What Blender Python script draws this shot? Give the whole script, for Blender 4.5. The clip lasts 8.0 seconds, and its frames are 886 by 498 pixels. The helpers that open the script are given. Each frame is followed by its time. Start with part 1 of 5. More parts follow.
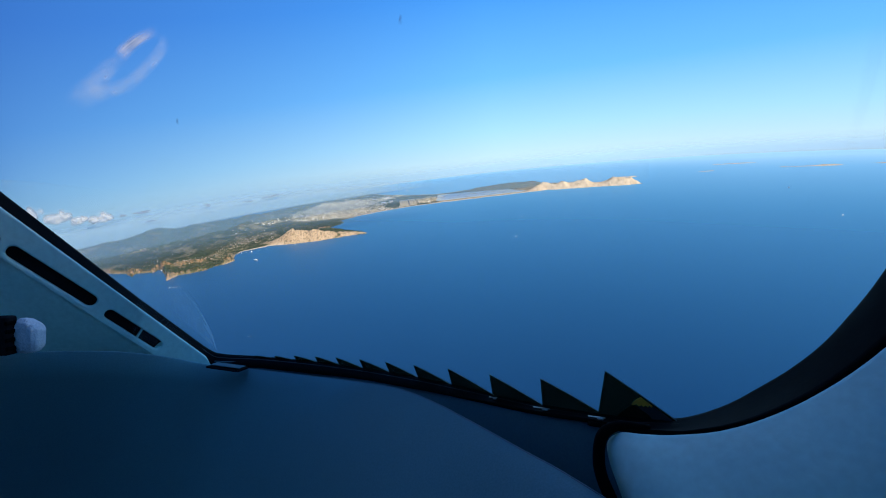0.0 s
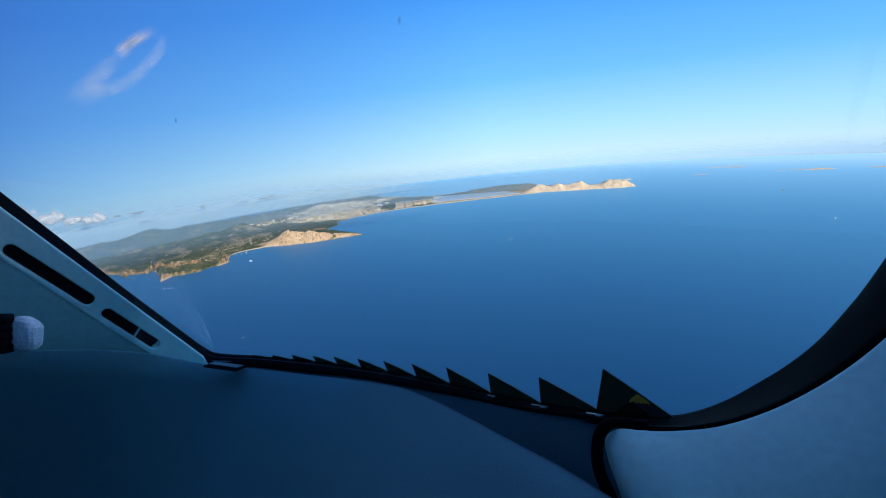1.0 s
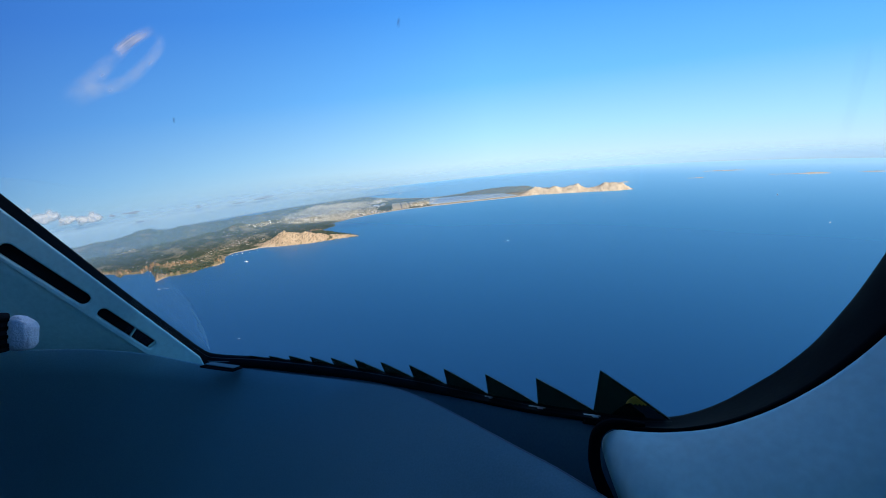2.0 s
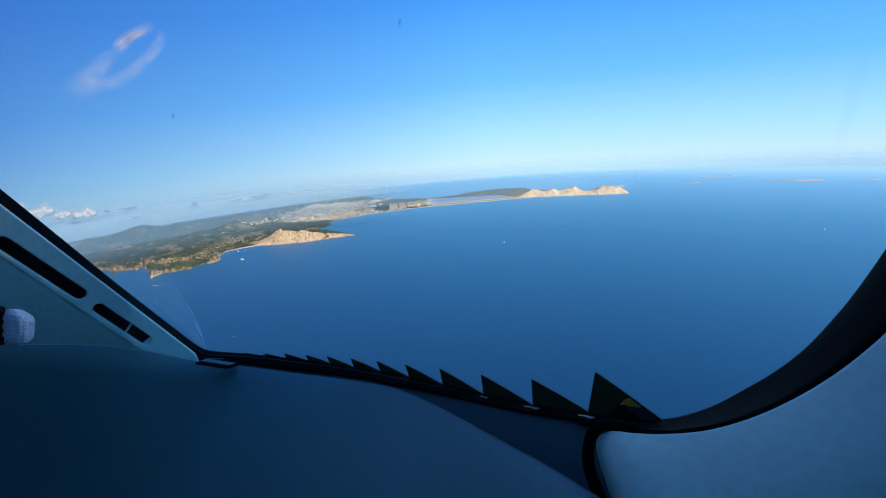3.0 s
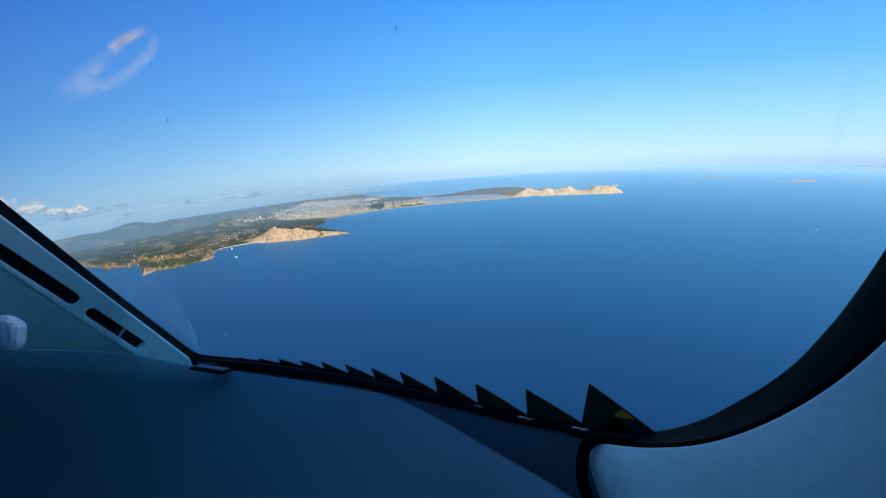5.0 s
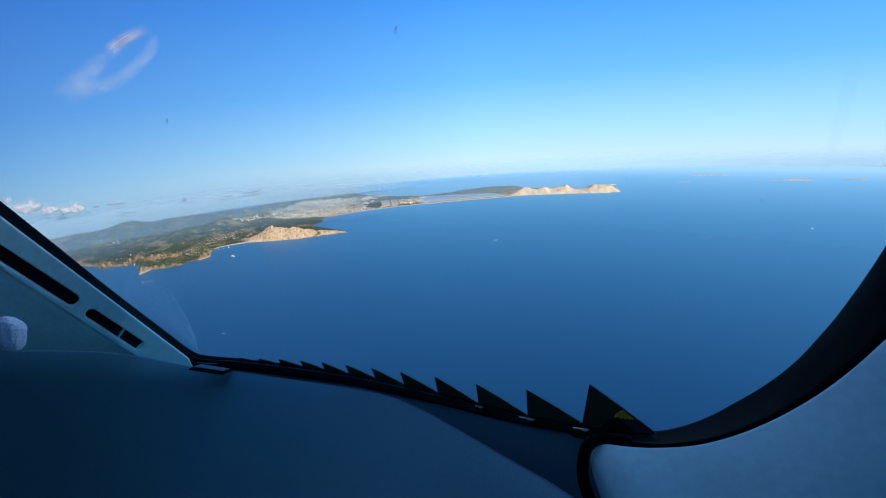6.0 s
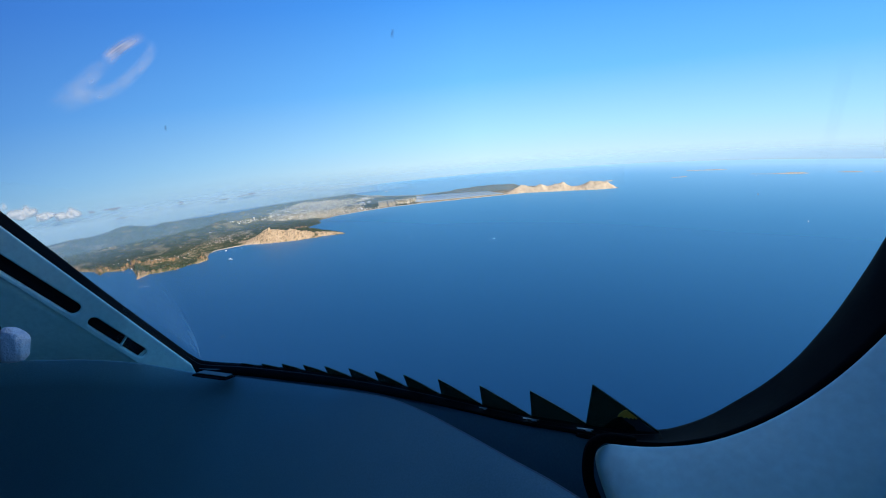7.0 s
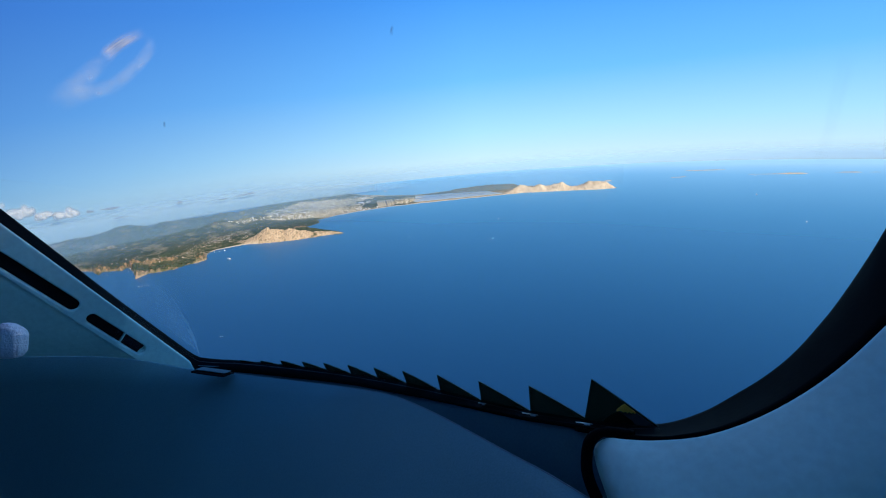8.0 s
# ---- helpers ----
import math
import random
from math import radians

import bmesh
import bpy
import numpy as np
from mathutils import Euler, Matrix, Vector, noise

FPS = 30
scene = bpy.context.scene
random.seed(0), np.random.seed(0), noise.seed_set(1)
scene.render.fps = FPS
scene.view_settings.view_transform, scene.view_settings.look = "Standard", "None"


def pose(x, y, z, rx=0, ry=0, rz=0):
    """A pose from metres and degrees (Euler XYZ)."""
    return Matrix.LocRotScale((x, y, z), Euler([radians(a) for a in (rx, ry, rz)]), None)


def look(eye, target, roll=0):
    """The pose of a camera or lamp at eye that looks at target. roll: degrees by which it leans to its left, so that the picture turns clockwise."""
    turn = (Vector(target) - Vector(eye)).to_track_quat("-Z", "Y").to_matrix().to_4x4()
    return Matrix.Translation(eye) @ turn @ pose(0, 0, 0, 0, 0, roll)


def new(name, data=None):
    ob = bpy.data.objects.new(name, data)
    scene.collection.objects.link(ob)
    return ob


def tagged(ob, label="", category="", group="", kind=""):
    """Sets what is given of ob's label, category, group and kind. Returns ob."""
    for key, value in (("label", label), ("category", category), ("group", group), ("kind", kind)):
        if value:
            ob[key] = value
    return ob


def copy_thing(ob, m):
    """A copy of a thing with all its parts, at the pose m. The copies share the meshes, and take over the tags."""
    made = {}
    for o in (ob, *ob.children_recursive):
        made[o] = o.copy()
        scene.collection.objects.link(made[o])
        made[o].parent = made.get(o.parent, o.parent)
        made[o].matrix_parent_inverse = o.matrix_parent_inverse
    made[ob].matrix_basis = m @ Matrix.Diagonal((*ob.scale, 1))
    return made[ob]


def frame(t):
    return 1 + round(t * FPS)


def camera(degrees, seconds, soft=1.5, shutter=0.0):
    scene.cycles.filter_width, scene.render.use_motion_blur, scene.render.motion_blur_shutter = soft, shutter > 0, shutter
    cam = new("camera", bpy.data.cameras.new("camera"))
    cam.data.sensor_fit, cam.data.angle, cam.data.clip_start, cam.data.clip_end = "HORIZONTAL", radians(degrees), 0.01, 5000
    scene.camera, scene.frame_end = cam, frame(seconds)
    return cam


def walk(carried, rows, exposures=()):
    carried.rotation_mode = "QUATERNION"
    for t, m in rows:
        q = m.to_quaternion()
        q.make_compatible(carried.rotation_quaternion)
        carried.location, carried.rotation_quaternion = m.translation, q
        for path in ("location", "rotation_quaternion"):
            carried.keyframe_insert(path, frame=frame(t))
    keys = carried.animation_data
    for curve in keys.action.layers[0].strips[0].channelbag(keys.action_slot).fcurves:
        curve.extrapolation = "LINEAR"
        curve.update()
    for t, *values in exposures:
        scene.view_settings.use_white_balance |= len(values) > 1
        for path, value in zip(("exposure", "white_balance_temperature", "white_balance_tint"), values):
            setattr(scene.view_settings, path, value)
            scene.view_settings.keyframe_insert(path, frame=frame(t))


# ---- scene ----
# An airliner's flight deck over a bay: the windshield, glareshield and trim close by, an island coast and sea beyond.
cam = camera(84.0, 8.0, soft=1.0)
walk(cam, [
    (0.0, pose(0.0076, 0.0074, 716.9946, 73.213, 6.881, -0.318)),
    (0.5, pose(0.0060, 0.0053, 716.9927, 73.274, 6.603, -0.465)),
    (1.0, pose(0.0030, 0.0024, 716.9931, 73.379, 6.554, -0.753)),
    (1.5, pose(0.0019, 0.0020, 716.9932, 73.469, 6.497, -0.965)),
    (3.0, pose(-0.0008, -0.0019, 716.9934, 73.620, 5.158, -1.197)),
    (3.5, pose(-0.0003, -0.0014, 716.9965, 73.610, 4.937, -1.329)),
    (4.0, pose(0.0000, -0.0000, 717.0000, 73.569, 4.845, -1.427)),
    (4.5, pose(0.0001, 0.0008, 717.0036, 73.488, 4.820, -1.572)),
    (6.0, pose(-0.0044, -0.0011, 717.0105, 73.263, 4.641, -2.010)),
    (6.5, pose(-0.0075, -0.0033, 717.0130, 73.161, 5.250, -2.326)),
    (7.0, pose(-0.0085, -0.0035, 717.0171, 73.128, 5.546, -2.561)),
    (7.5, pose(-0.0092, -0.0042, 717.0145, 73.103, 5.415, -2.605)),
    (8.0, pose(-0.0093, -0.0052, 717.0120, 73.096, 5.455, -2.668)),
], exposures=[(0.0, 0.3), (8.0, 0.3)])

# ---------------------------------------------------------------- world and sun
SUN_AZ, SUN_EL = radians(146), radians(30)
world = bpy.data.worlds.new("world")
scene.world = world
world.use_nodes = True
wn, wl = world.node_tree.nodes, world.node_tree.links
wn.clear()
w_out = wn.new("ShaderNodeOutputWorld")
w_bg = wn.new("ShaderNodeBackground")
w_bg.inputs["Strength"].default_value = 1.0
w_sky = wn.new("ShaderNodeTexSky")
w_sky.sky_type = "NISHITA"
w_sky.sun_disc = False
w_sky.sun_elevation, w_sky.sun_rotation = SUN_EL, SUN_AZ
w_sky.altitude, w_sky.air_density, w_sky.dust_density, w_sky.ozone_density = 700, 1.0, 0.6, 2.5
w_co = wn.new("ShaderNodeTexCoord")
w_add = wn.new("ShaderNodeVectorMath")          # the horizon lies below eye level, seen from this height
w_add.operation = "ADD"
w_add.inputs[1].default_value = (0, 0, 0.155)
w_nrm = wn.new("ShaderNodeVectorMath")
w_nrm.operation = "NORMALIZE"
w_clear = wn.new("ShaderNodeValToRGB")          # clear evening air: pale at the horizon, deep blue above
for k, (pos, col) in enumerate(((0.0, (0.50, 0.69, 0.81)), (0.03, (0.50, 0.72, 0.87)), (0.085, (0.34, 0.67, 0.95)), (0.18, (0.12, 0.47, 0.97)), (0.32, (0.036, 0.30, 0.89)), (0.62, (0.04, 0.22, 0.66)), (1.0, (0.03, 0.15, 0.45)))):
    e = w_clear.color_ramp.elements[k] if k < 2 else w_clear.color_ramp.elements.new(pos)
    e.position, e.color = pos, (*col, 1)
w_sep = wn.new("ShaderNodeSeparateXYZ")
w_rng, w_side = wn.new("ShaderNodeMapRange"), wn.new("ShaderNodeMapRange")
for node, lo, hi in ((w_rng, -0.16, 0.9), (w_side, -0.72, 0.10)):
    node.inputs["From Min"].default_value, node.inputs["From Max"].default_value = lo, hi
w_dim = wn.new("ShaderNodeMix")                 # duller towards the land, clearer over the open sea
w_dim.data_type = "RGBA"
w_dim.inputs[6].default_value, w_dim.inputs[7].default_value = (0.20, 0.37, 0.535, 1), (1, 1, 1, 1)
w_mul, w_both = wn.new("ShaderNodeMix"), wn.new("ShaderNodeMix")
for node, kind in ((w_mul, "MULTIPLY"), (w_both, "MIX")):
    node.data_type, node.blend_type = "RGBA", kind
w_mul.inputs[0].default_value, w_both.inputs[0].default_value = 1.0, 0.85
w_dull = wn.new("ShaderNodeVectorMath")
w_dull.operation = "SCALE"
w_dull.inputs["Scale"].default_value = 0.13
wl.new(w_co.outputs["Generated"], w_sep.inputs[0])
wl.new(w_sep.outputs[2], w_rng.inputs[0])
wl.new(w_sep.outputs[0], w_side.inputs[0])
wl.new(w_rng.outputs[0], w_clear.inputs[0])
wl.new(w_side.outputs[0], w_dim.inputs[0])
wl.new(w_clear.outputs[0], w_mul.inputs[6])
wl.new(w_dim.outputs[2], w_mul.inputs[7])
wl.new(w_dull.outputs[0], w_both.inputs[6])
wl.new(w_mul.outputs[2], w_both.inputs[7])
wl.new(w_co.outputs["Generated"], w_add.inputs[0])
wl.new(w_add.outputs[0], w_nrm.inputs[0])
wl.new(w_nrm.outputs[0], w_sky.inputs[0])
wl.new(w_sky.outputs[0], w_dull.inputs[0])
wl.new(w_both.outputs[2], w_bg.inputs["Color"])
wl.new(w_bg.outputs[0], w_out.inputs[0])

sun = new("sun", bpy.data.lights.new("sun", "SUN"))
sun.data.energy, sun.data.angle, sun.data.color = 4.4, radians(0.5), (1.0, 0.86, 0.68)
toward = Vector((math.sin(SUN_AZ) * math.cos(SUN_EL), math.cos(SUN_AZ) * math.cos(SUN_EL), math.sin(SUN_EL)))
sun.matrix_world = look(toward * 3000, (0, 0, 0))

CK = pose(0, 0, 717.0, -16.430, 4.845, -1.427)          # the flight deck's own axes: right, ahead, up, from the pilot's eye


# ---------------------------------------------------------------- materials
def nodes_of(name):
    m = bpy.data.materials.new(name)
    m.use_nodes = True
    return m, m.node_tree.nodes, m.node_tree.links, m.node_tree.nodes["Principled BSDF"]


def noise_tex(n, l, scale, detail=4, coords="Object", stretch=None):
    tex = n.new("ShaderNodeTexNoise")
    tex.inputs["Scale"].default_value, tex.inputs["Detail"].default_value = scale, detail
    co = n.new("ShaderNodeTexCoord")
    if stretch:
        mp = n.new("ShaderNodeMapping")
        mp.inputs["Scale"].default_value = stretch
        l.new(co.outputs[coords], mp.inputs["Vector"])
        l.new(mp.outputs[0], tex.inputs["Vector"])
    else:
        l.new(co.outputs[coords], tex.inputs["Vector"])
    return tex


def ramp(n, l, fac, stops):
    r = n.new("ShaderNodeValToRGB")
    while len(r.color_ramp.elements) < len(stops):
        r.color_ramp.elements.new(0.5)
    for e, (p, c) in zip(r.color_ramp.elements, stops):
        e.position, e.color = p, (*c, 1) if len(c) == 3 else c
    l.new(fac, r.inputs[0])
    return r


def mix_col(n, l, fac, a, b):
    m = n.new("ShaderNodeMix")
    m.data_type = "RGBA"
    for sock, val in ((m.inputs[0], fac), (m.inputs[6], a), (m.inputs[7], b)):
        if hasattr(val, "is_output"):
            l.new(val, sock)
        else:
            sock.default_value = val if isinstance(val, (int, float)) else (*val, 1)
    return m.outputs[2]


def grained(name, a, b, rough=0.5, scale=6, fine=60, bump=0.1, metal=0.0, dist=0.001, spec=0.5):
    m, n, l, p = nodes_of(name)
    big, small = noise_tex(n, l, scale), noise_tex(n, l, fine, 6)
    r = ramp(n, l, big.outputs[0], ((0.35, a), (0.68, b)))
    c = mix_col(n, l, 0.25, r.outputs[0], ramp(n, l, small.outputs[0], ((0.3, [v * 0.75 for v in a]), (0.7, [min(1, v * 1.2) for v in b]))).outputs[0])
    l.new(c, p.inputs["Base Color"])
    rr = ramp(n, l, big.outputs[0], ((0.3, (rough * 0.85,) * 3), (0.7, (min(1, rough * 1.15),) * 3)))
    l.new(rr.outputs[0], p.inputs["Roughness"])
    p.inputs["Metallic"].default_value = metal
    p.inputs["Specular IOR Level"].default_value = spec
    if spec < 0.2:
        p.inputs["IOR"].default_value = 1.2
    bm_ = n.new("ShaderNodeBump")
    bm_.inputs["Strength"].default_value, bm_.inputs["Distance"].default_value = bump, dist
    l.new(small.outputs[0], bm_.inputs["Height"])
    l.new(bm_.outputs[0], p.inputs["Normal"])
    return m


M_TRIM = grained("painted_trim", (0.57, 0.84, 0.74), (0.60, 0.87, 0.77), 0.42, 1.2, 120, 0.015)
M_PAD = grained("glareshield_skin", (0.105, 0.25, 0.275), (0.135, 0.30, 0.325), 0.7, 4, 500, 0.18)
M_SHELF = grained("shelf_skin", (0.034, 0.105, 0.125), (0.046, 0.128, 0.150), 0.7, 6, 400, 0.15)
M_CREST_LINE = grained("crest_highlight_skin", (0.12, 0.18, 0.22), (0.16, 0.23, 0.27), 0.5, 20, 400, 0.1)
M_RUBBER = grained("black_rubber", (0.002, 0.0025, 0.003), (0.004, 0.005, 0.006), 0.75, 8, 160, 0.15, spec=0.1)
M_BEAD = grained("rubber_bead", (0.012, 0.015, 0.018), (0.02, 0.024, 0.028), 0.6, 20, 200, 0.1, spec=0.3)
M_DARK = grained("dark_recess", (0.010, 0.010, 0.012), (0.018, 0.018, 0.02), 0.9, 8, 120, 0.1, spec=0.1)
M_FIN = grained("smoked_plastic", (0.012, 0.018, 0.012), (0.028, 0.034, 0.018), 0.5, 14, 90, 0.05, spec=0.15)
fin_nodes, fin_links = M_FIN.node_tree.nodes, M_FIN.node_tree.links
fin_clear, fin_mix = fin_nodes.new("ShaderNodeBsdfTransparent"), fin_nodes.new("ShaderNodeMixShader")
fin_clear.inputs[0].default_value, fin_mix.inputs[0].default_value = (0.62, 0.72, 0.5, 1), 0.2
fin_links.new(fin_nodes["Principled BSDF"].outputs[0], fin_mix.inputs[1])
fin_links.new(fin_clear.outputs[0], fin_mix.inputs[2])
fin_links.new(fin_mix.outputs[0], fin_nodes["Material Output"].inputs[0])
M_FINEDGE = grained("fin_edge_highlight", (0.10, 0.15, 0.12), (0.16, 0.22, 0.17), 0.5, 60, 300, 0.05)
M_MUSTARD = grained("mustard_reflection", (0.85, 0.38, 0.03), (0.92, 0.46, 0.06), 0.6, 60, 400, 0.1)
M_PANEL = grained("greyer_fin_panel", (0.035, 0.055, 0.06), (0.06, 0.075, 0.07), 0.5, 30, 200, 0.05, spec=0.2)
M_CHROME = grained("clip_metal", (0.28, 0.29, 0.30), (0.42, 0.43, 0.44), 0.4, 40, 300, 0.05, 1.0)
M_CLOTH = grained("white_fleece", (0.72, 0.74, 0.78), (0.82, 0.83, 0.85), 0.95, 30, 260, 0.6, 0, 0.003)
M_LINING = grained("cabin_lining", (0.48, 0.58, 0.64), (0.55, 0.64, 0.7), 0.7, 4, 150, 0.1)
M_FLOOR = grained("cabin_carpet", (0.05, 0.055, 0.07), (0.08, 0.085, 0.1), 0.95, 8, 300, 0.4)
M_HULL = grained("boat_gelcoat", (0.74, 0.75, 0.76), (0.84, 0.84, 0.83), 0.3, 0.4, 3, 0.05)
M_DECK = grained("boat_deck", (0.38, 0.27, 0.16), (0.5, 0.38, 0.24), 0.6, 0.6, 5, 0.1)
M_SAIL = grained("sail_cloth", (0.76, 0.75, 0.71), (0.86, 0.85, 0.82), 0.8, 0.3, 4, 0.1)
M_WALL = grained("whitewash", (0.58, 0.52, 0.42), (0.74, 0.68, 0.58), 0.8, 0.05, 1, 0.1)
M_TILE = grained("clay_roof", (0.36, 0.22, 0.14), (0.5, 0.32, 0.2), 0.85, 0.2, 2, 0.2)
M_WINDOW = grained("dark_window", (0.03, 0.035, 0.045), (0.05, 0.055, 0.065), 0.15, 0.5, 3, 0.02)
M_ASPHALT = grained("asphalt", (0.045, 0.045, 0.047), (0.065, 0.064, 0.062), 0.85, 0.02, 0.6, 0.1)
M_APRON = grained("concrete_apron", (0.44, 0.37, 0.21), (0.62, 0.51, 0.32), 0.85, 0.03, 0.2, 0.1)
M_FIELD = grained("dry_field", (0.22, 0.19, 0.10), (0.44, 0.36, 0.22), 0.9, 0.03, 0.3, 0.1)
M_LINE = grained("runway_paint", (0.68, 0.68, 0.66), (0.8, 0.8, 0.78), 0.7, 0.2, 2, 0.1)
M_FOAM = grained("wake_foam", (0.62, 0.66, 0.7), (0.82, 0.84, 0.86), 0.7, 0.3, 2, 0.3)
M_POND = grained("brine_pond", (0.32, 0.42, 0.44), (0.44, 0.53, 0.54), 0.3, 0.012, 0.05, 0.05)
M_TREE = grained("pine_canopy", (0.042, 0.066, 0.036), (0.078, 0.105, 0.058), 0.9, 0.02, 0.4, 0.3)


def sea_material():
    m, n, l, p = nodes_of("sea_water")
    big = noise_tex(n, l, 0.0011, 2, "Object", (1.0, 2.4, 1.0))
    fine = noise_tex(n, l, 0.03, 3, "Object", (1.0, 2.2, 1.0))
    deep = ramp(n, l, big.outputs[0], ((0.3, (0.003, 0.037, 0.107)), (0.7, (0.004, 0.044, 0.122))))
    ripple = ramp(n, l, fine.outputs[0], ((0.41, (0.003, 0.034, 0.097)), (0.59, (0.004, 0.047, 0.127))))
    wave = noise_tex(n, l, 0.14, 4, "Object", (1.0, 2.0, 1.0))
    crest_c = ramp(n, l, wave.outputs[0], ((0.41, (0.003, 0.031, 0.090)), (0.59, (0.005, 0.051, 0.135))))
    both = mix_col(n, l, 0.5, deep.outputs[0], ripple.outputs[0])
    l.new(mix_col(n, l, 0.4, both, crest_c.outputs[0]), p.inputs["Base Color"])
    p.inputs["Roughness"].default_value = 0.34
    p.inputs["IOR"].default_value = 1.55
    return m


def land_material():
    """Cover channels on the mesh: red bare rock, green sand, blue built-up or tilled; the rest is pine wood and scrub."""
    m, n, l, p = nodes_of("land_cover")
    at = n.new("ShaderNodeAttribute")
    at.attribute_name = "cover"
    sep = n.new("ShaderNodeSeparateColor")
    l.new(at.outputs["Color"], sep.inputs[0])
    big, mid, fine = noise_tex(n, l, 0.006, 5), noise_tex(n, l, 0.035, 6), noise_tex(n, l, 0.16, 6)
    wood = ramp(n, l, mid.outputs[0], ((0.32, (0.034, 0.056, 0.034)), (0.52, (0.052, 0.080, 0.048)), (0.7, (0.10, 0.118, 0.064))))
    scrub = ramp(n, l, fine.outputs[0], ((0.3, (0.046, 0.062, 0.034)), (0.6, (0.11, 0.115, 0.062)), (0.75, (0.24, 0.20, 0.11))))
    sel = ramp(n, l, big.outputs[0], ((0.46, (0, 0, 0)), (0.62, (1, 1, 1))))
    green = mix_col(n, l, sel.outputs[0], wood.outputs[0], scrub.outputs[0])
    rock = ramp(n, l, fine.outputs[0], ((0.3, (0.34, 0.24, 0.14)), (0.5, (0.56, 0.41, 0.25)), (0.7, (0.68, 0.52, 0.34))))
    rock2 = ramp(n, l, mid.outputs[0], ((0.35, (0.45, 0.31, 0.18)), (0.65, (0.62, 0.47, 0.30))))
    rock_c = mix_col(n, l, 0.5, rock.outputs[0], rock2.outputs[0])
    sand = ramp(n, l, mid.outputs[0], ((0.3, (0.56, 0.45, 0.30)), (0.7, (0.76, 0.64, 0.46))))
    tilled = ramp(n, l, fine.outputs[0], ((0.35, (0.09, 0.10, 0.05)), (0.5, (0.24, 0.21, 0.12)), (0.64, (0.52, 0.42, 0.26))))
    c = mix_col(n, l, sep.outputs[2], green, tilled.outputs[0])
    tiny = noise_tex(n, l, 0.09, 8)
    patch = ramp(n, l, tiny.outputs[0], ((0.38, (0.45,) * 3), (0.50, (1, 1, 1))))
    broken = mix_col(n, l, at.outputs["Alpha"], (1, 1, 1), ramp(n, l, noise_tex(n, l, 0.055, 5).outputs[0], ((0.43, (0.12,) * 3), (0.53, (1, 1, 1)))).outputs[0])
    bare = n.new("ShaderNodeMath")
    bare.operation = "MULTIPLY"
    l.new(sep.outputs[0], bare.inputs[0])
    l.new(patch.outputs[0], bare.inputs[1])
    ledge = n.new("ShaderNodeMath")
    ledge.operation = "MULTIPLY"
    l.new(bare.outputs[0], ledge.inputs[0])
    l.new(broken, ledge.inputs[1])
    field = ramp(n, l, noise_tex(n, l, 0.028, 3).outputs[0], ((0.58, (0, 0, 0)), (0.64, (1, 1, 1))))
    c = mix_col(n, l, field.outputs[0], c, ramp(n, l, big.outputs[0], ((0.35, (0.13, 0.12, 0.075)), (0.6, (0.24, 0.18, 0.115)))).outputs[0])
    ochre = ramp(n, l, fine.outputs[0], ((0.3, (0.22, 0.13, 0.07)), (0.55, (0.44, 0.27, 0.14)), (0.75, (0.56, 0.38, 0.22))))
    rock_c = mix_col(n, l, at.outputs["Alpha"], rock_c, ochre.outputs[0])
    c = mix_col(n, l, ledge.outputs[0], c, rock_c)
    bushes = ramp(n, l, tiny.outputs[0], ((0.36, (0.55,) * 3), (0.45, (1, 1, 1))))
    pale = n.new("ShaderNodeMath")
    pale.operation = "MULTIPLY"
    l.new(sep.outputs[1], pale.inputs[0])
    l.new(bushes.outputs[0], pale.inputs[1])
    c = mix_col(n, l, pale.outputs[0], c, sand.outputs[0])
    l.new(c, p.inputs["Base Color"])
    p.inputs["Roughness"].default_value = 0.95
    p.inputs["Specular IOR Level"].default_value = 0.15
    b = n.new("ShaderNodeBump")
    b.inputs["Strength"].default_value, b.inputs["Distance"].default_value = 0.8, 6.0
    l.new(fine.outputs[0], b.inputs["Height"])
    l.new(b.outputs[0], p.inputs["Normal"])
    return m


def pane_material():
    m, n, l, p = nodes_of("windshield_glass")
    n.remove(p)
    out = n["Material Output"]
    clear, gloss, fres, mix = (n.new("ShaderNode" + k) for k in ("BsdfTransparent", "BsdfGlossy", "Fresnel", "MixShader"))
    clear.inputs[0].default_value = (0.97, 0.985, 0.99, 1)
    gloss.inputs["Roughness"].default_value = 0.02
    fres.inputs["IOR"].default_value = 1.15
    l.new(fres.outputs[0], mix.inputs[0])
    l.new(clear.outputs[0], mix.inputs[1])
    l.new(gloss.outputs[0], mix.inputs[2])
    l.new(mix.outputs[0], out.inputs[0])
    return m


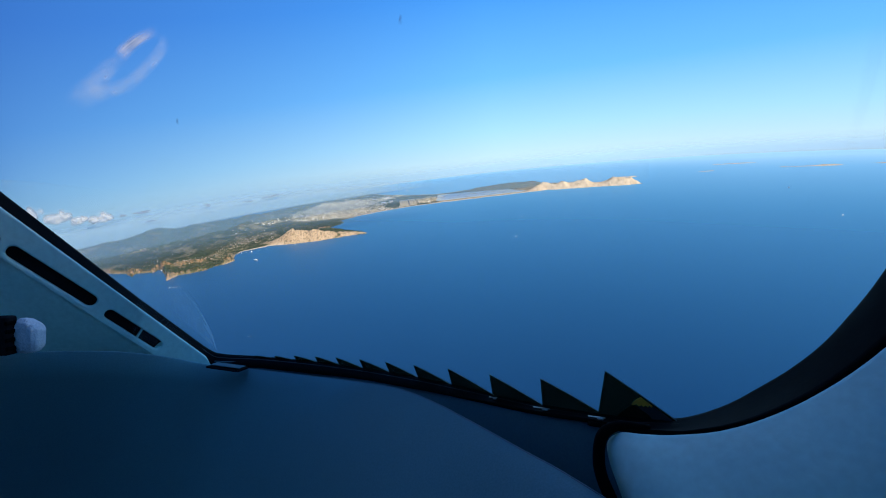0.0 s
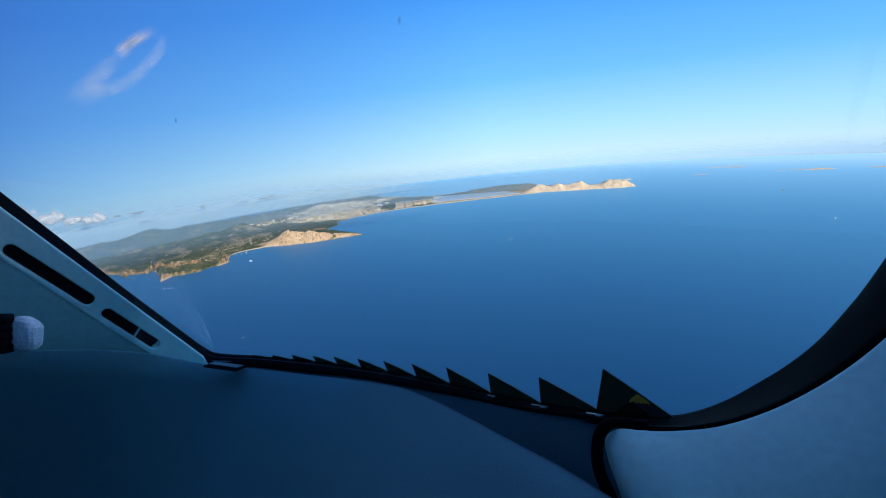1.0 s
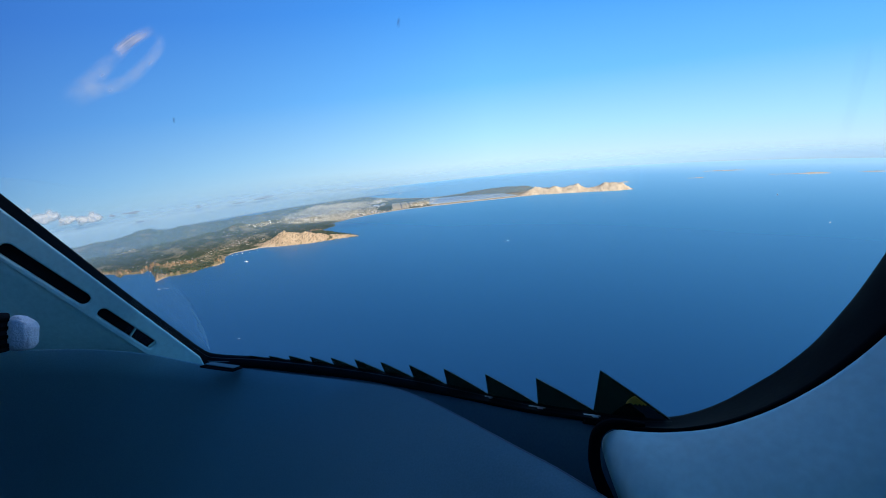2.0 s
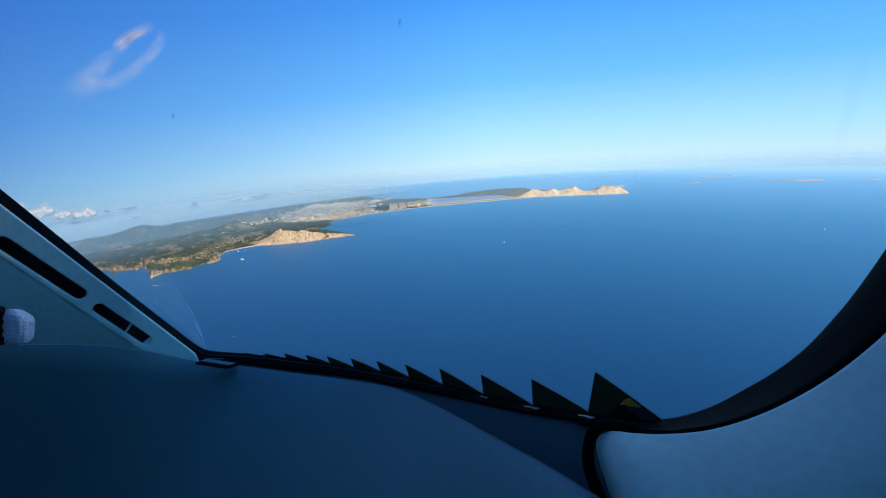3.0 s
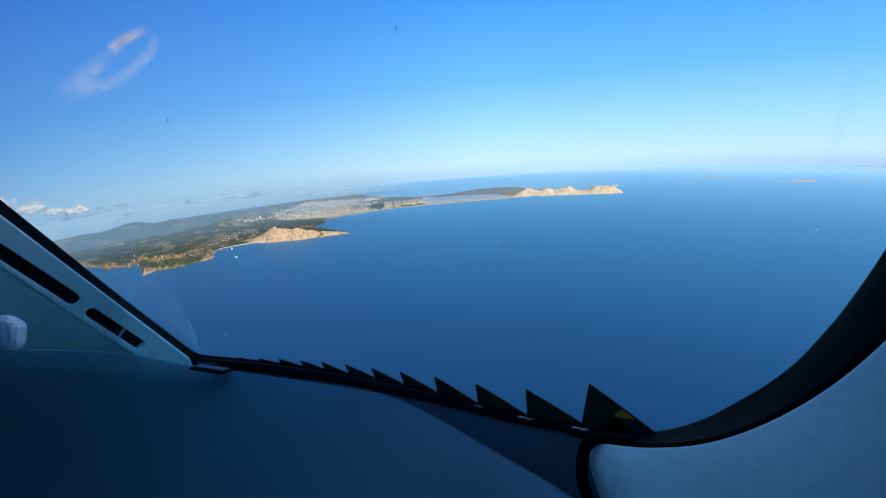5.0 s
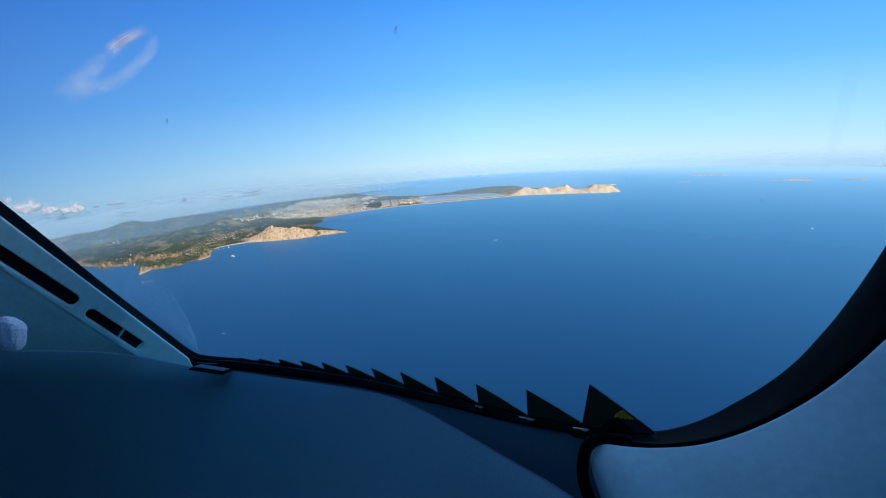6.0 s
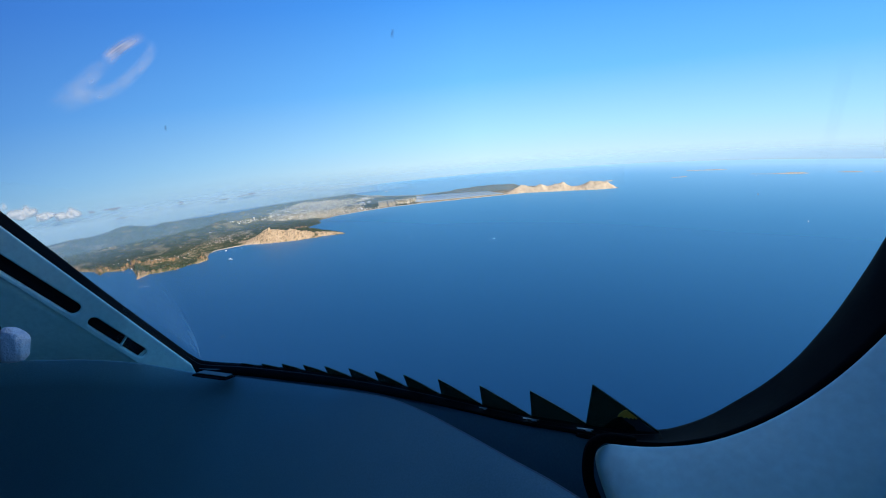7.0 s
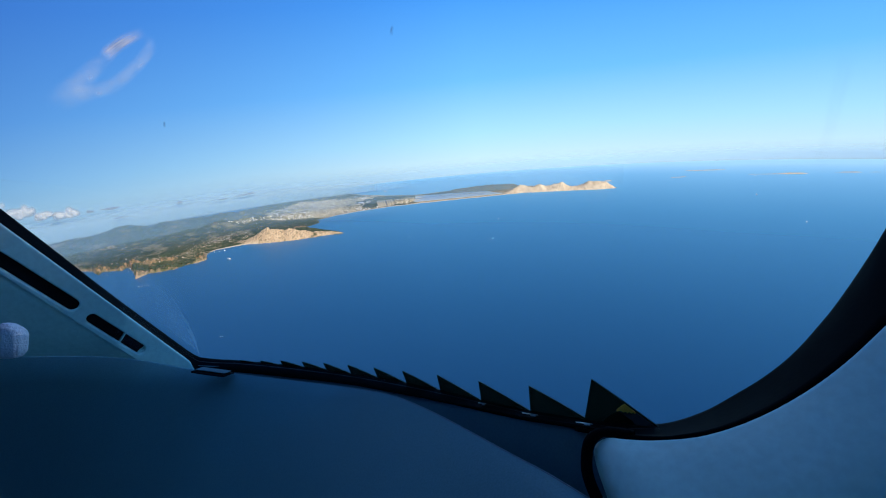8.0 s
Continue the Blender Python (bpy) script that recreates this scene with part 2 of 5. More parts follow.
def pane_mark_material(name, density, streak, tint=(0.85, 0.82, 0.82)):
    """A thin tinted film: streaked, fading out towards its rim."""
    m, n, l, p = nodes_of(name)
    n.remove(p)
    out = n["Material Output"]
    clear, diffuse, back, both, mix = (n.new("ShaderNode" + k) for k in ("BsdfTransparent", "BsdfDiffuse", "BsdfTranslucent", "MixShader", "MixShader"))
    diffuse.inputs[0].default_value = back.inputs[0].default_value = (*tint, 1)
    l.new(diffuse.outputs[0], both.inputs[1])
    l.new(back.outputs[0], both.inputs[2])
    uv = n.new("ShaderNodeUVMap")
    mp = n.new("ShaderNodeMapping")
    mp.inputs["Scale"].default_value = streak
    l.new(uv.outputs[0], mp.inputs[0])
    tex = n.new("ShaderNodeTexNoise")
    tex.inputs["Scale"].default_value, tex.inputs["Detail"].default_value = 1.0, 5
    l.new(mp.outputs[0], tex.inputs["Vector"])
    sep = n.new("ShaderNodeSeparateXYZ")
    l.new(uv.outputs[0], sep.inputs[0])
    prod = None
    for k in (0, 1):
        a = n.new("ShaderNodeMath")
        a.operation = "PINGPONG"
        a.inputs[1].default_value = 0.5
        l.new(sep.outputs[k], a.inputs[0])
        r = ramp(n, l, a.outputs[0], ((0.0, (0, 0, 0)), (0.42, (1, 1, 1))))
        r.color_ramp.interpolation = "EASE"
        if prod:
            q = n.new("ShaderNodeMath")
            q.operation = "MULTIPLY"
            l.new(prod, q.inputs[0])
            l.new(r.outputs[0], q.inputs[1])
            prod = q.outputs[0]
        else:
            prod = r.outputs[0]
    tr = ramp(n, l, tex.outputs[0], ((0.30, (0.25,) * 3), (0.65, (1, 1, 1))))
    for val in (tr.outputs[0], density):
        q = n.new("ShaderNodeMath")
        q.operation = "MULTIPLY"
        l.new(prod, q.inputs[0])
        if isinstance(val, float):
            q.inputs[1].default_value = val
        else:
            l.new(val, q.inputs[1])
        prod = q.outputs[0]
    l.new(prod, mix.inputs[0])
    l.new(clear.outputs[0], mix.inputs[1])
    l.new(both.outputs[0], mix.inputs[2])
    l.new(mix.outputs[0], out.inputs[0])
    return m


def glare_material():
    """Painted glare: strongest towards its curved edge (v), thinning lengthwise (u), faintly streaked."""
    m, n, l, p = nodes_of("painted_glare")
    n.remove(p)
    clear, diffuse, back, both, mix = (n.new("ShaderNode" + k) for k in ("BsdfTransparent", "BsdfDiffuse", "BsdfTranslucent", "MixShader", "MixShader"))
    diffuse.inputs[0].default_value = back.inputs[0].default_value = (0.80, 0.90, 0.95, 1)
    both.inputs[0].default_value = 0.9
    l.new(diffuse.outputs[0], both.inputs[1])
    l.new(back.outputs[0], both.inputs[2])
    uv, sep, mp, tex = (n.new("ShaderNode" + k) for k in ("UVMap", "SeparateXYZ", "Mapping", "TexNoise"))
    l.new(uv.outputs[0], sep.inputs[0])
    l.new(uv.outputs[0], mp.inputs[0])
    mp.inputs["Scale"].default_value = (1.0, 3.0, 1.0)
    tex.inputs["Scale"].default_value, tex.inputs["Detail"].default_value = 1.0, 1
    l.new(mp.outputs[0], tex.inputs["Vector"])
    along = ramp(n, l, sep.outputs[0], ((0.0, (0, 0, 0)), (0.45, (0.55,) * 3), (0.8, (1, 1, 1)), (1.0, (0.7,) * 3)))
    across = ramp(n, l, sep.outputs[1], ((0.0, (0.5,) * 3), (0.6, (0.75,) * 3), (0.88, (1, 1, 1)), (1.0, (0, 0, 0))))
    streak = ramp(n, l, tex.outputs[0], ((0.3, (0.45,) * 3), (0.7, (1, 1, 1))))
    amount = along.outputs[0]
    for val in (across.outputs[0], streak.outputs[0], 0.6):
        q = n.new("ShaderNodeMath")
        q.operation = "MULTIPLY"
        l.new(amount, q.inputs[0])
        if isinstance(val, float):
            q.inputs[1].default_value = val
        else:
            l.new(val, q.inputs[1])
        amount = q.outputs[0]
    l.new(amount, mix.inputs[0])
    l.new(clear.outputs[0], mix.inputs[1])
    l.new(both.outputs[0], mix.inputs[2])
    l.new(mix.outputs[0], n["Material Output"].inputs[0])
    return m


def cloud_material(name, tone, dense):
    """Vapour whose cover follows the mesh's own thickness."""
    m, n, l, p = nodes_of(name)
    n.remove(p)
    diffuse, back, both, clear, mix = (n.new("ShaderNode" + k) for k in ("BsdfDiffuse", "BsdfTranslucent", "MixShader", "BsdfTransparent", "MixShader"))
    both.inputs[0].default_value = 0.35
    diffuse.inputs[0].default_value = back.inputs[0].default_value = (*tone, 1)
    l.new(diffuse.outputs[0], both.inputs[1])
    l.new(back.outputs[0], both.inputs[2])
    at = n.new("ShaderNodeAttribute")
    at.attribute_name = "thickness"
    amount = n.new("ShaderNodeMath")
    amount.operation = "MULTIPLY"
    amount.inputs[1].default_value = dense
    l.new(at.outputs["Fac"], amount.inputs[0])
    l.new(amount.outputs[0], mix.inputs[0])
    l.new(clear.outputs[0], mix.inputs[1])
    l.new(both.outputs[0], mix.inputs[2])
    l.new(mix.outputs[0], n["Material Output"].inputs[0])
    return m


M_SEA, M_LAND, M_PANE, M_CLOUD = sea_material(), land_material(), pane_material(), cloud_material("cloud_vapour", (0.84, 0.79, 0.73), 0.38)
M_GREY = cloud_material("grey_wisp", (0.36, 0.42, 0.50), 0.45)
M_WHITISH = pane_mark_material("whitish_streaks", 0.98, (2.0, 9.0, 1.0), (0.9, 0.82, 0.78))
M_FILM = pane_mark_material("thin_film", 0.34, (5.0, 2.0, 1.0), (0.8, 0.85, 0.9))
M_VEIL = glare_material()
M_STREAK = pane_mark_material("reflected_streak", 0.07, (1.0, 4.0, 1.0), (0.9, 0.95, 1.0))
M_SPECK = pane_mark_material("dark_speck", 0.5, (2.0, 2.0, 1.0), (0.05, 0.06, 0.08))


# ---------------------------------------------------------------- mesh helpers
def mesh_object(name, verts, faces, material, parent=None, m=None, smooth=True, label=""):
    me = bpy.data.meshes.new(name)
    me.from_pydata(verts, [], faces)
    me.materials.append(material)
    if smooth:
        me.polygons.foreach_set("use_smooth", [True] * len(me.polygons))
    me.update()
    ob = new(name, me)
    if parent:
        ob.parent = parent
    if m:
        ob.matrix_basis = m
    if label:
        ob["label"] = label
    return ob


def part(name, bm, material, parent, label="", smooth=False):
    me = bpy.data.meshes.new(name)
    bmesh.ops.recalc_face_normals(bm, faces=bm.faces)
    bm.to_mesh(me)
    bm.free()
    me.materials.append(material)
    if smooth:
        me.polygons.foreach_set("use_smooth", [True] * len(me.polygons))
    ob = new(name, me)
    ob.parent = parent
    if label:
        ob["label"] = label
    return ob


def empty(name, m, **tags):
    ob = new(name)
    ob.empty_display_size = 0.1
    ob.matrix_basis = m
    return tagged(ob, **tags)


def spline(ctrl, count):
    """Evenly timed points on a Catmull-Rom curve through ctrl."""
    c = [Vector(q) for q in ctrl]
    c = [c[0] * 2 - c[1]] + c + [c[-1] * 2 - c[-2]]
    out = []
    for k in range(count):
        s = k / (count - 1) * (len(c) - 3)
        i = min(int(s), len(c) - 4)
        f = s - i
        a, b, d, e = c[i:i + 4]
        out.append(0.5 * (2 * b + (d - a) * f + (2 * a - 5 * b + 4 * d - e) * f * f + (3 * b - a - 3 * d + e) * f ** 3))
    return out


def loft(name, rows, material, parent=None, m=None, label="", thick=0.0):
    """A skin over rows of equally many points, with an optional backing shell."""
    k = len(rows[0])
    verts = [tuple(q) for row in rows for q in row]
    faces = [(i * k + j, i * k + j + 1, (i + 1) * k + j + 1, (i + 1) * k + j) for i in range(len(rows) - 1) for j in range(k - 1)]
    ob = mesh_object(name, verts, faces, material, parent, m, True, label)
    if thick:
        sol = ob.modifiers.new("thickness", "SOLIDIFY")
        sol.thickness, sol.offset = thick, 0
    return ob


def bulge(a, b, count, out, rise):
    """Rows from curve a to curve b, bowed by rise along out."""
    rows = []
    for i in range(count):
        f = i / (count - 1)
        rows.append([p.lerp(q, f) + Vector(out) * rise * math.sin(math.pi * f) for p, q in zip(a, b)])
    return rows


def tube_bm(path, radius, sides=10):
    bm = bmesh.new()
    rings = []
    for i, q in enumerate(path):
        d = (path[min(i + 1, len(path) - 1)] - path[max(i - 1, 0)]).normalized()
        u = d.orthogonal().normalized()
        if rings:
            u = (prev_u - d * prev_u.dot(d)).normalized()
        prev_u = u
        v = d.cross(u)
        r = radius(i / (len(path) - 1)) if callable(radius) else radius
        rings.append([bm.verts.new(q + (u * math.cos(t) + v * math.sin(t)) * r) for t in (2 * math.pi * s / sides for s in range(sides))])
    for a, b in zip(rings, rings[1:]):
        for s in range(sides):
            bm.faces.new((a[s], a[(s + 1) % sides], b[(s + 1) % sides], b[s]))
    bm.faces.new(rings[0][::-1])
    bm.faces.new(rings[-1])
    return bm


def box_bm(size, at=(0, 0, 0), bevel=0.0, segments=2, m=None):
    bm = bmesh.new()
    bmesh.ops.create_cube(bm, size=1, matrix=Matrix.Translation(at) @ Matrix.Diagonal((*size, 1)))
    if bevel:
        bmesh.ops.bevel(bm, geom=bm.edges[:], offset=bevel, segments=segments, affect="EDGES", profile=0.5)
    if m:
        bmesh.ops.transform(bm, matrix=m, verts=bm.verts)
    return bm


def plate(name, outline, holes, frame_m, depth, bevel, material, parent=None, label=""):
    """A flat bevelled plate with openings through it, in the plane of frame_m."""
    cu = bpy.data.curves.new(name, "CURVE")
    cu.dimensions, cu.fill_mode = "2D", "BOTH"
    cu.extrude, cu.bevel_depth, cu.bevel_resolution = depth / 2 - bevel, bevel, 3
    for ring in (outline, *holes):
        s = cu.splines.new("POLY")
        s.points.add(len(ring) - 1)
        for q, (a, b) in zip(s.points, ring):
            q.co = (a, b, 0, 1)
        s.use_cyclic_u = True
    tmp = new("tmp", cu)
    me = bpy.data.meshes.new_from_object(tmp.evaluated_get(bpy.context.evaluated_depsgraph_get()))
    bpy.data.objects.remove(tmp)
    bpy.data.curves.remove(cu)
    me.name = name
    me.materials.clear()
    me.materials.append(material)
    ob = new(name, me)
    if parent:
        ob.parent = parent
    ob.matrix_basis = frame_m
    if label:
        ob["label"] = label
    return ob


def slot_ring(ax, ay, bx, by, r, count=10):
    """A long rounded slot from a to b, of half width r."""
    ang = math.atan2(by - ay, bx - ax)
    ring = [(bx + r * math.cos(ang + t), by + r * math.sin(ang + t)) for t in (math.pi * (i / count - 0.5) for i in range(count + 1))]
    return ring + [(ax + r * math.cos(ang + t), ay + r * math.sin(ang + t)) for t in (math.pi * (i / count + 0.5) for i in range(count + 1))]


# ---------------------------------------------------------------- sea
def build_sea():
    rings, sides = [0, 400, 900, 1500, 2200, 3000, 3900, 4800], 256
    verts, faces = [(0, 0, 0)], []
    for r in rings[1:]:
        verts += [(r * math.cos(2 * math.pi * s / sides), r * math.sin(2 * math.pi * s / sides), 0) for s in range(sides)]
    faces += [(0, 1 + s, 1 + (s + 1) % sides) for s in range(sides)]
    for k in range(len(rings) - 2):
        a, b = 1 + k * sides, 1 + (k + 1) * sides
        faces += [(a + s, b + s, b + (s + 1) % sides, a + (s + 1) % sides) for s in range(sides)]
    ob = mesh_object("water", verts, faces, M_SEA)
    tagged(ob, "deep blue sea with fine wind ripples reaching the horizon", "sea", kind="structure")


build_sea()

# ---------------------------------------------------------------- island
SHORE_NEAR = [(-4100, 2200), (-2700, 2700), (-2165, 2741), (-1886, 2636), (-1793, 2552), (-1798, 2600), (-1683, 2584), (-1696, 2646),
              (-1656, 2614), (-1519, 2409), (-1489, 2479), (-1367, 2506), (-1337, 2573), (-1278, 2594), (-1260, 2649), (-1300, 2771), (-1281, 2822), (-1136, 2891),
              (-990, 2863), (-820, 2863), (-623, 2906), (-538, 2913)]
SHORE_BAY = [(-594, 2984), (-730, 3104), (-824, 3195), (-754, 3286), (-781, 3366), (-678, 3463), (-522, 3523), (-359, 3565), (-235, 3587),
             (-66, 3587), (102, 3587), (313, 3588), (523, 3588), (711, 3578), (925, 3516), (1149, 3446), (1240, 3417), (1337, 3407)]
SHORE_FAR = [(1300, 3502), (1200, 3590), (1089, 3640), (960, 3730), (740, 3890), (450, 3985), (200, 3985), (-16, 3950), (-134, 3965),
             (-290, 4030), (-380, 4085), (-520, 4180), (-680, 4330), (-800, 4450), (-960, 4480), (-1300, 4230), (-1700, 3930), (-2300, 3760), (-2800, 3480), (-3500, 2950), (-4200, 2245)]
SHORE = np.array(SHORE_NEAR + SHORE_BAY + SHORE_FAR, float)


def shore_distance(px, py):
    """Distance to the shore line, positive on land."""
    a, b = SHORE, np.roll(SHORE, -1, 0)
    best, inside = np.full(px.shape, 1e9), np.zeros(px.shape, bool)
    for (ax, ay), (bx, by) in zip(a, b):
        dx, dy = bx - ax, by - ay
        t = np.clip(((px - ax) * dx + (py - ay) * dy) / (dx * dx + dy * dy), 0, 1)
        best = np.minimum(best, np.hypot(px - ax - t * dx, py - ay - t * dy))
        hit = ((ay > py) != (by > py)) & (px < ax + (py - ay) / (dy if dy else 1e-9) * dx)
        inside ^= hit
    return np.where(inside, best, -best)


def fractal(px, py, size, octaves=5, seed=0):
    """Value noise in numpy, about -1 to 1."""
    rng = np.random.RandomState(seed)
    table = rng.rand(256, 256) * 2 - 1
    total, amp, norm = np.zeros(px.shape), 1.0, 0.0
    for k in range(octaves):
        u, v = px / size + 37.7 * k + 500, py / size + 11.3 * k + 500
        i, j = np.floor(u).astype(int), np.floor(v).astype(int)
        f, g = u - i, v - j
        f, g = f * f * (3 - 2 * f), g * g * (3 - 2 * g)
        at = lambda p, q: table[p % 256, q % 256]
        total += amp * ((at(i, j) * (1 - f) + at(i + 1, j) * f) * (1 - g) + (at(i, j + 1) * (1 - f) + at(i + 1, j + 1) * f) * g)
        norm, amp, size = norm + amp, amp * 0.5, size * 0.5
    return total / norm * 1.6


def ease(v, lo, hi):
    t = np.clip((v - lo) / (hi - lo), 0, 1)
    return t * t * (3 - 2 * t)


def ridge(px, py, a, b, half, ha, hb):
    """A ridge from a to b: its weight across, times a height going from ha to hb."""
    ax, ay = a
    dx, dy = b[0] - ax, b[1] - ay
    t = np.clip(((px - ax) * dx + (py - ay) * dy) / (dx * dx + dy * dy), 0, 1)
    d = np.hypot(px - ax - t * dx, py - ay - t * dy)
    return np.exp(-(d / half) ** 2) * (ha + (hb - ha) * t)


HILLS = [((-2190, 3500), 115, 105), ((-2330, 3430), 210, 46), ((-2030, 3540), 190, 72), ((-1790, 3570), 200, 66), ((-1590, 3610), 190, 62), ((-1400, 3600), 150, 58),
         ((-2560, 3290), 240, 62), ((-1792, 3168), 200, 26), ((-1960, 3290), 170, 34), ((-1560, 3330), 150, 30), ((-2250, 3150), 200, 30), ((-1255, 3500), 110, 34),
         ((-1180, 3980), 260, 46), ((-1420, 4060), 240, 40)]


def red_rocks(px, py):
    """The red bank behind the cove and the low red rocks of the next point."""
    return ridge(px, py, (-1660, 2632), (-1440, 2655), 22, 16, 20) + ridge(px, py, (-885, 3160), (-745, 3200), 22, 14, 11)


def land_height(px, py):
    d = shore_distance(px, py) + fractal(px, py, 60, 4, 3) * 7
    n1, n2 = fractal(px, py, 420, 6, 1), fractal(px, py, 90, 5, 2)
    spur = 1 - np.abs(fractal(px + 0.4 * py, py, 330, 3, 17)) * 1.8                # spurs and valleys
    west = ease(-px, 850, 1250)                                     # hilly in the west, flat towards the airfield
    inland = 1 - 0.75 * ease(np.hypot(px, py), 3850, 4150)             # sinking to a low plain behind the hills
    h = 2 + ease(d, 0, 90) * 5 + west * ease(d, 20, 600) * (10 + 24 * n1 + 8 * n2 + 26 * spur) * inland
    for (hx, hy), size, up in HILLS:
        h = h + 0.46 * up * np.exp(-((px - hx) ** 2 + (py - hy) ** 2) / size ** 2) * ease(d, 30, 350) * (1 + 0.22 * n2 + 0.15 * n1)
    crag = 1 - np.abs(fractal(px, py, 60, 5, 9)) * 1.3
    gully = 1 - np.abs(fractal(px * 1.6 + py * 0.5, py * 0.6, 26, 4, 13)) * 1.5
    # the ochre cliffs round the nearer cove, broken into buttresses, and the red bank behind it
    cliff = ease(-px, 1215, 1285) * (1 - ease(py, 2700, 2790)) * ease(d, -2, 12) * (1 - 0.8 * ease(d, 28, 60))
    h = h + cliff * (12 + 13 * n2 + 16 * np.clip(crag, 0, 1) * ease(gully, 0.1, 0.8))
    h = h + red_rocks(px, py) * ease(d, -2, 18) * (0.7 + 0.5 * gully)
    # the bare headland, steep to the sea
    head = 0
    for a, b, w, ha, hb in (((-1190, 2925), (-1090, 2938), 30, 3, 26), ((-1090, 2938), (-990, 2934), 42, 26, 78), ((-990, 2934), (-925, 2932), 42, 78, 66),
                            ((-925, 2932), (-835, 2927), 44, 66, 54), ((-835, 2927), (-725, 2932), 32, 52, 30), ((-725, 2932), (-610, 2935), 22, 30, 12), ((-610, 2935), (-545, 2922), 14, 12, 5)):
        head = np.maximum(head, ridge(px, py, a, b, w, ha, hb))
    h = h + head * ease(d, -2, 16) * (0.78 + 0.16 * crag + 0.09 * gully + 0.06 * n2)
    # the pale ridges of the far cape
    cape = 0
    for a, b, w, ha, hb in (((590, 3625), (690, 3640), 34, 8, 50), ((690, 3640), (760, 3600), 30, 54, 34), ((760, 3600), (830, 3585), 34, 34, 50), ((830, 3585), (885, 3578), 30, 48, 30),
                            ((885, 3578), (975, 3548), 38, 34, 60), ((975, 3548), (1030, 3530), 30, 58, 24), ((1030, 3530), (1100, 3510), 34, 24, 26), ((1100, 3510), (1160, 3485), 38, 28, 54),
                            ((1160, 3485), (1262, 3452), 40, 54, 50), ((1262, 3452), (1335, 3415), 22, 44, 6)):
        cape = np.maximum(cape, ridge(px, py, a, b, w, ha, hb))
    h = h + cape * ease(d, -2, 22) * (0.80 + 0.14 * crag + 0.08 * gully + 0.06 * n2)
    back = ridge(px, py, (230, 3910), (640, 3800), 70, 20, 30)
    h = h + back * ease(d, 0, 100) * (1 + 0.4 * n1) * ease(py, 3700, 3800)
    h = np.where(d < 0, -6.0, np.maximum(h, 0.6))
    return h, d, head, cape, np.maximum(cliff, ease(red_rocks(px, py), 5, 10)), n1, n2


def build_land():
    na, nr = 1300, 400
    az = np.radians(np.linspace(-64, 23.5, na))
    rr = 2450 + (4785 - 2450) * np.linspace(0, 1, nr) ** 1.08
    A, R = np.meshgrid(az, rr, indexing="ij")
    X, Y = R * np.sin(A), R * np.cos(A)
    h, d, head, cape, cliff, n1, n2 = land_height(X, Y)
    gy, gx = np.gradient(h)
    slope = np.hypot(gx / 5.8, gy / 4.3)
    rock = np.clip(ease(head, 1.5, 4) * ease(n2 + 1.0, 0.15, 0.5) + ease(cape, 5, 12) + np.maximum(cliff * ease(slope, 0.25, 0.6) * 1.1 * ease(fractal(X, Y, 75, 4, 21), -0.55, -0.05), ease(red_rocks(X, Y), 6, 11) * ease(n2 + 1.0, 0.2, 0.7)), 0, 1)
    shore_rock = (1 - ease(d, 3, 11)) * ease(-X, 700, 900) * ease(n2, -0.35, 0.35)
    rock = np.clip(np.maximum(rock, shore_rock * 0.8 * (1 - 0.6 * ease(cliff, 0.2, 0.5))), 0, 1)
    beach = (1 - ease(d, 8, 20)) * (ease(X, -800, -650) * (1 - ease(X, 1000, 1200)) * ease(Y, 3240, 3300) + ease(Y, 2780, 2800) * (1 - ease(Y, 2900, 2930)) * ease(X, -1330, -1270) * (1 - ease(X, -1080, -1020)))
    sand = np.clip(np.clip(beach, 0, 1) * (1 - np.clip(rock, 0, 1) * 0.5) + 0.9 * ease(cape, 5, 12) + 0.6 * ease(X, -130, -60) * (1 - ease(X, 680, 740)) * ease(Y, 3580, 3600) * (1 - ease(Y, 3700, 3760)), 0, 1)
    town = ease(X, -1450, -1150) * (1 - ease(X, -60, 60)) * ease(Y, 3330, 3480) * ease(n1 + n2 * 0.4 + 0.55, 0.1, 0.5)
    hamlet = sum(np.exp(-((X - x) ** 2 + (Y - y) ** 2) / r ** 2) for x, y, r in ((-1290, 3080, 130), (-1180, 3000, 90), (-1400, 2900, 110), (-1330, 2720, 90), (-1560, 2700, 80), (-2100, 3080, 120)))
    town = np.maximum(town, ease(hamlet * (0.9 + 0.9 * n2), 0.35, 0.7)) * (1 - ease(X, 60, 120))
    tilled = np.clip(np.maximum(town * 0.9, ease(n1 * 0.7 + n2 * 0.5, 0.22, 0.5) * 0.75 * (1 - ease(h, 60, 110)) * (1 - ease(X, 60, 160))), 0, 1)
    # paler cover on the wooded point, painting in its distance haze
    tilled = np.maximum(tilled, 0.4 * ease(X, 60, 160) * ease(Y, 3700, 3760))
    verts = np.stack([X, Y, h], -1).reshape(-1, 3)
    keep = (d > -30)
    use = keep[:-1, :-1] | keep[1:, :-1] | keep[1:, 1:] | keep[:-1, 1:]
    idx = np.arange(na * nr).reshape(na, nr)
    quads = np.stack([idx[:-1, :-1], idx[:-1, 1:], idx[1:, 1:], idx[1:, :-1]], -1)[use]
    used = np.unique(quads)
    remap = np.full(na * nr, -1)
    remap[used] = np.arange(len(used))
    ob = mesh_object("ground", verts[used].tolist(), remap[quads].tolist(), M_LAND)
    cols = np.stack([rock, sand, tilled, np.clip(cliff, 0, 1)], -1).reshape(-1, 4)[used]
    att = ob.data.color_attributes.new("cover", "FLOAT_COLOR", "POINT")
    att.data.foreach_set("color", cols.astype(np.float32).ravel())
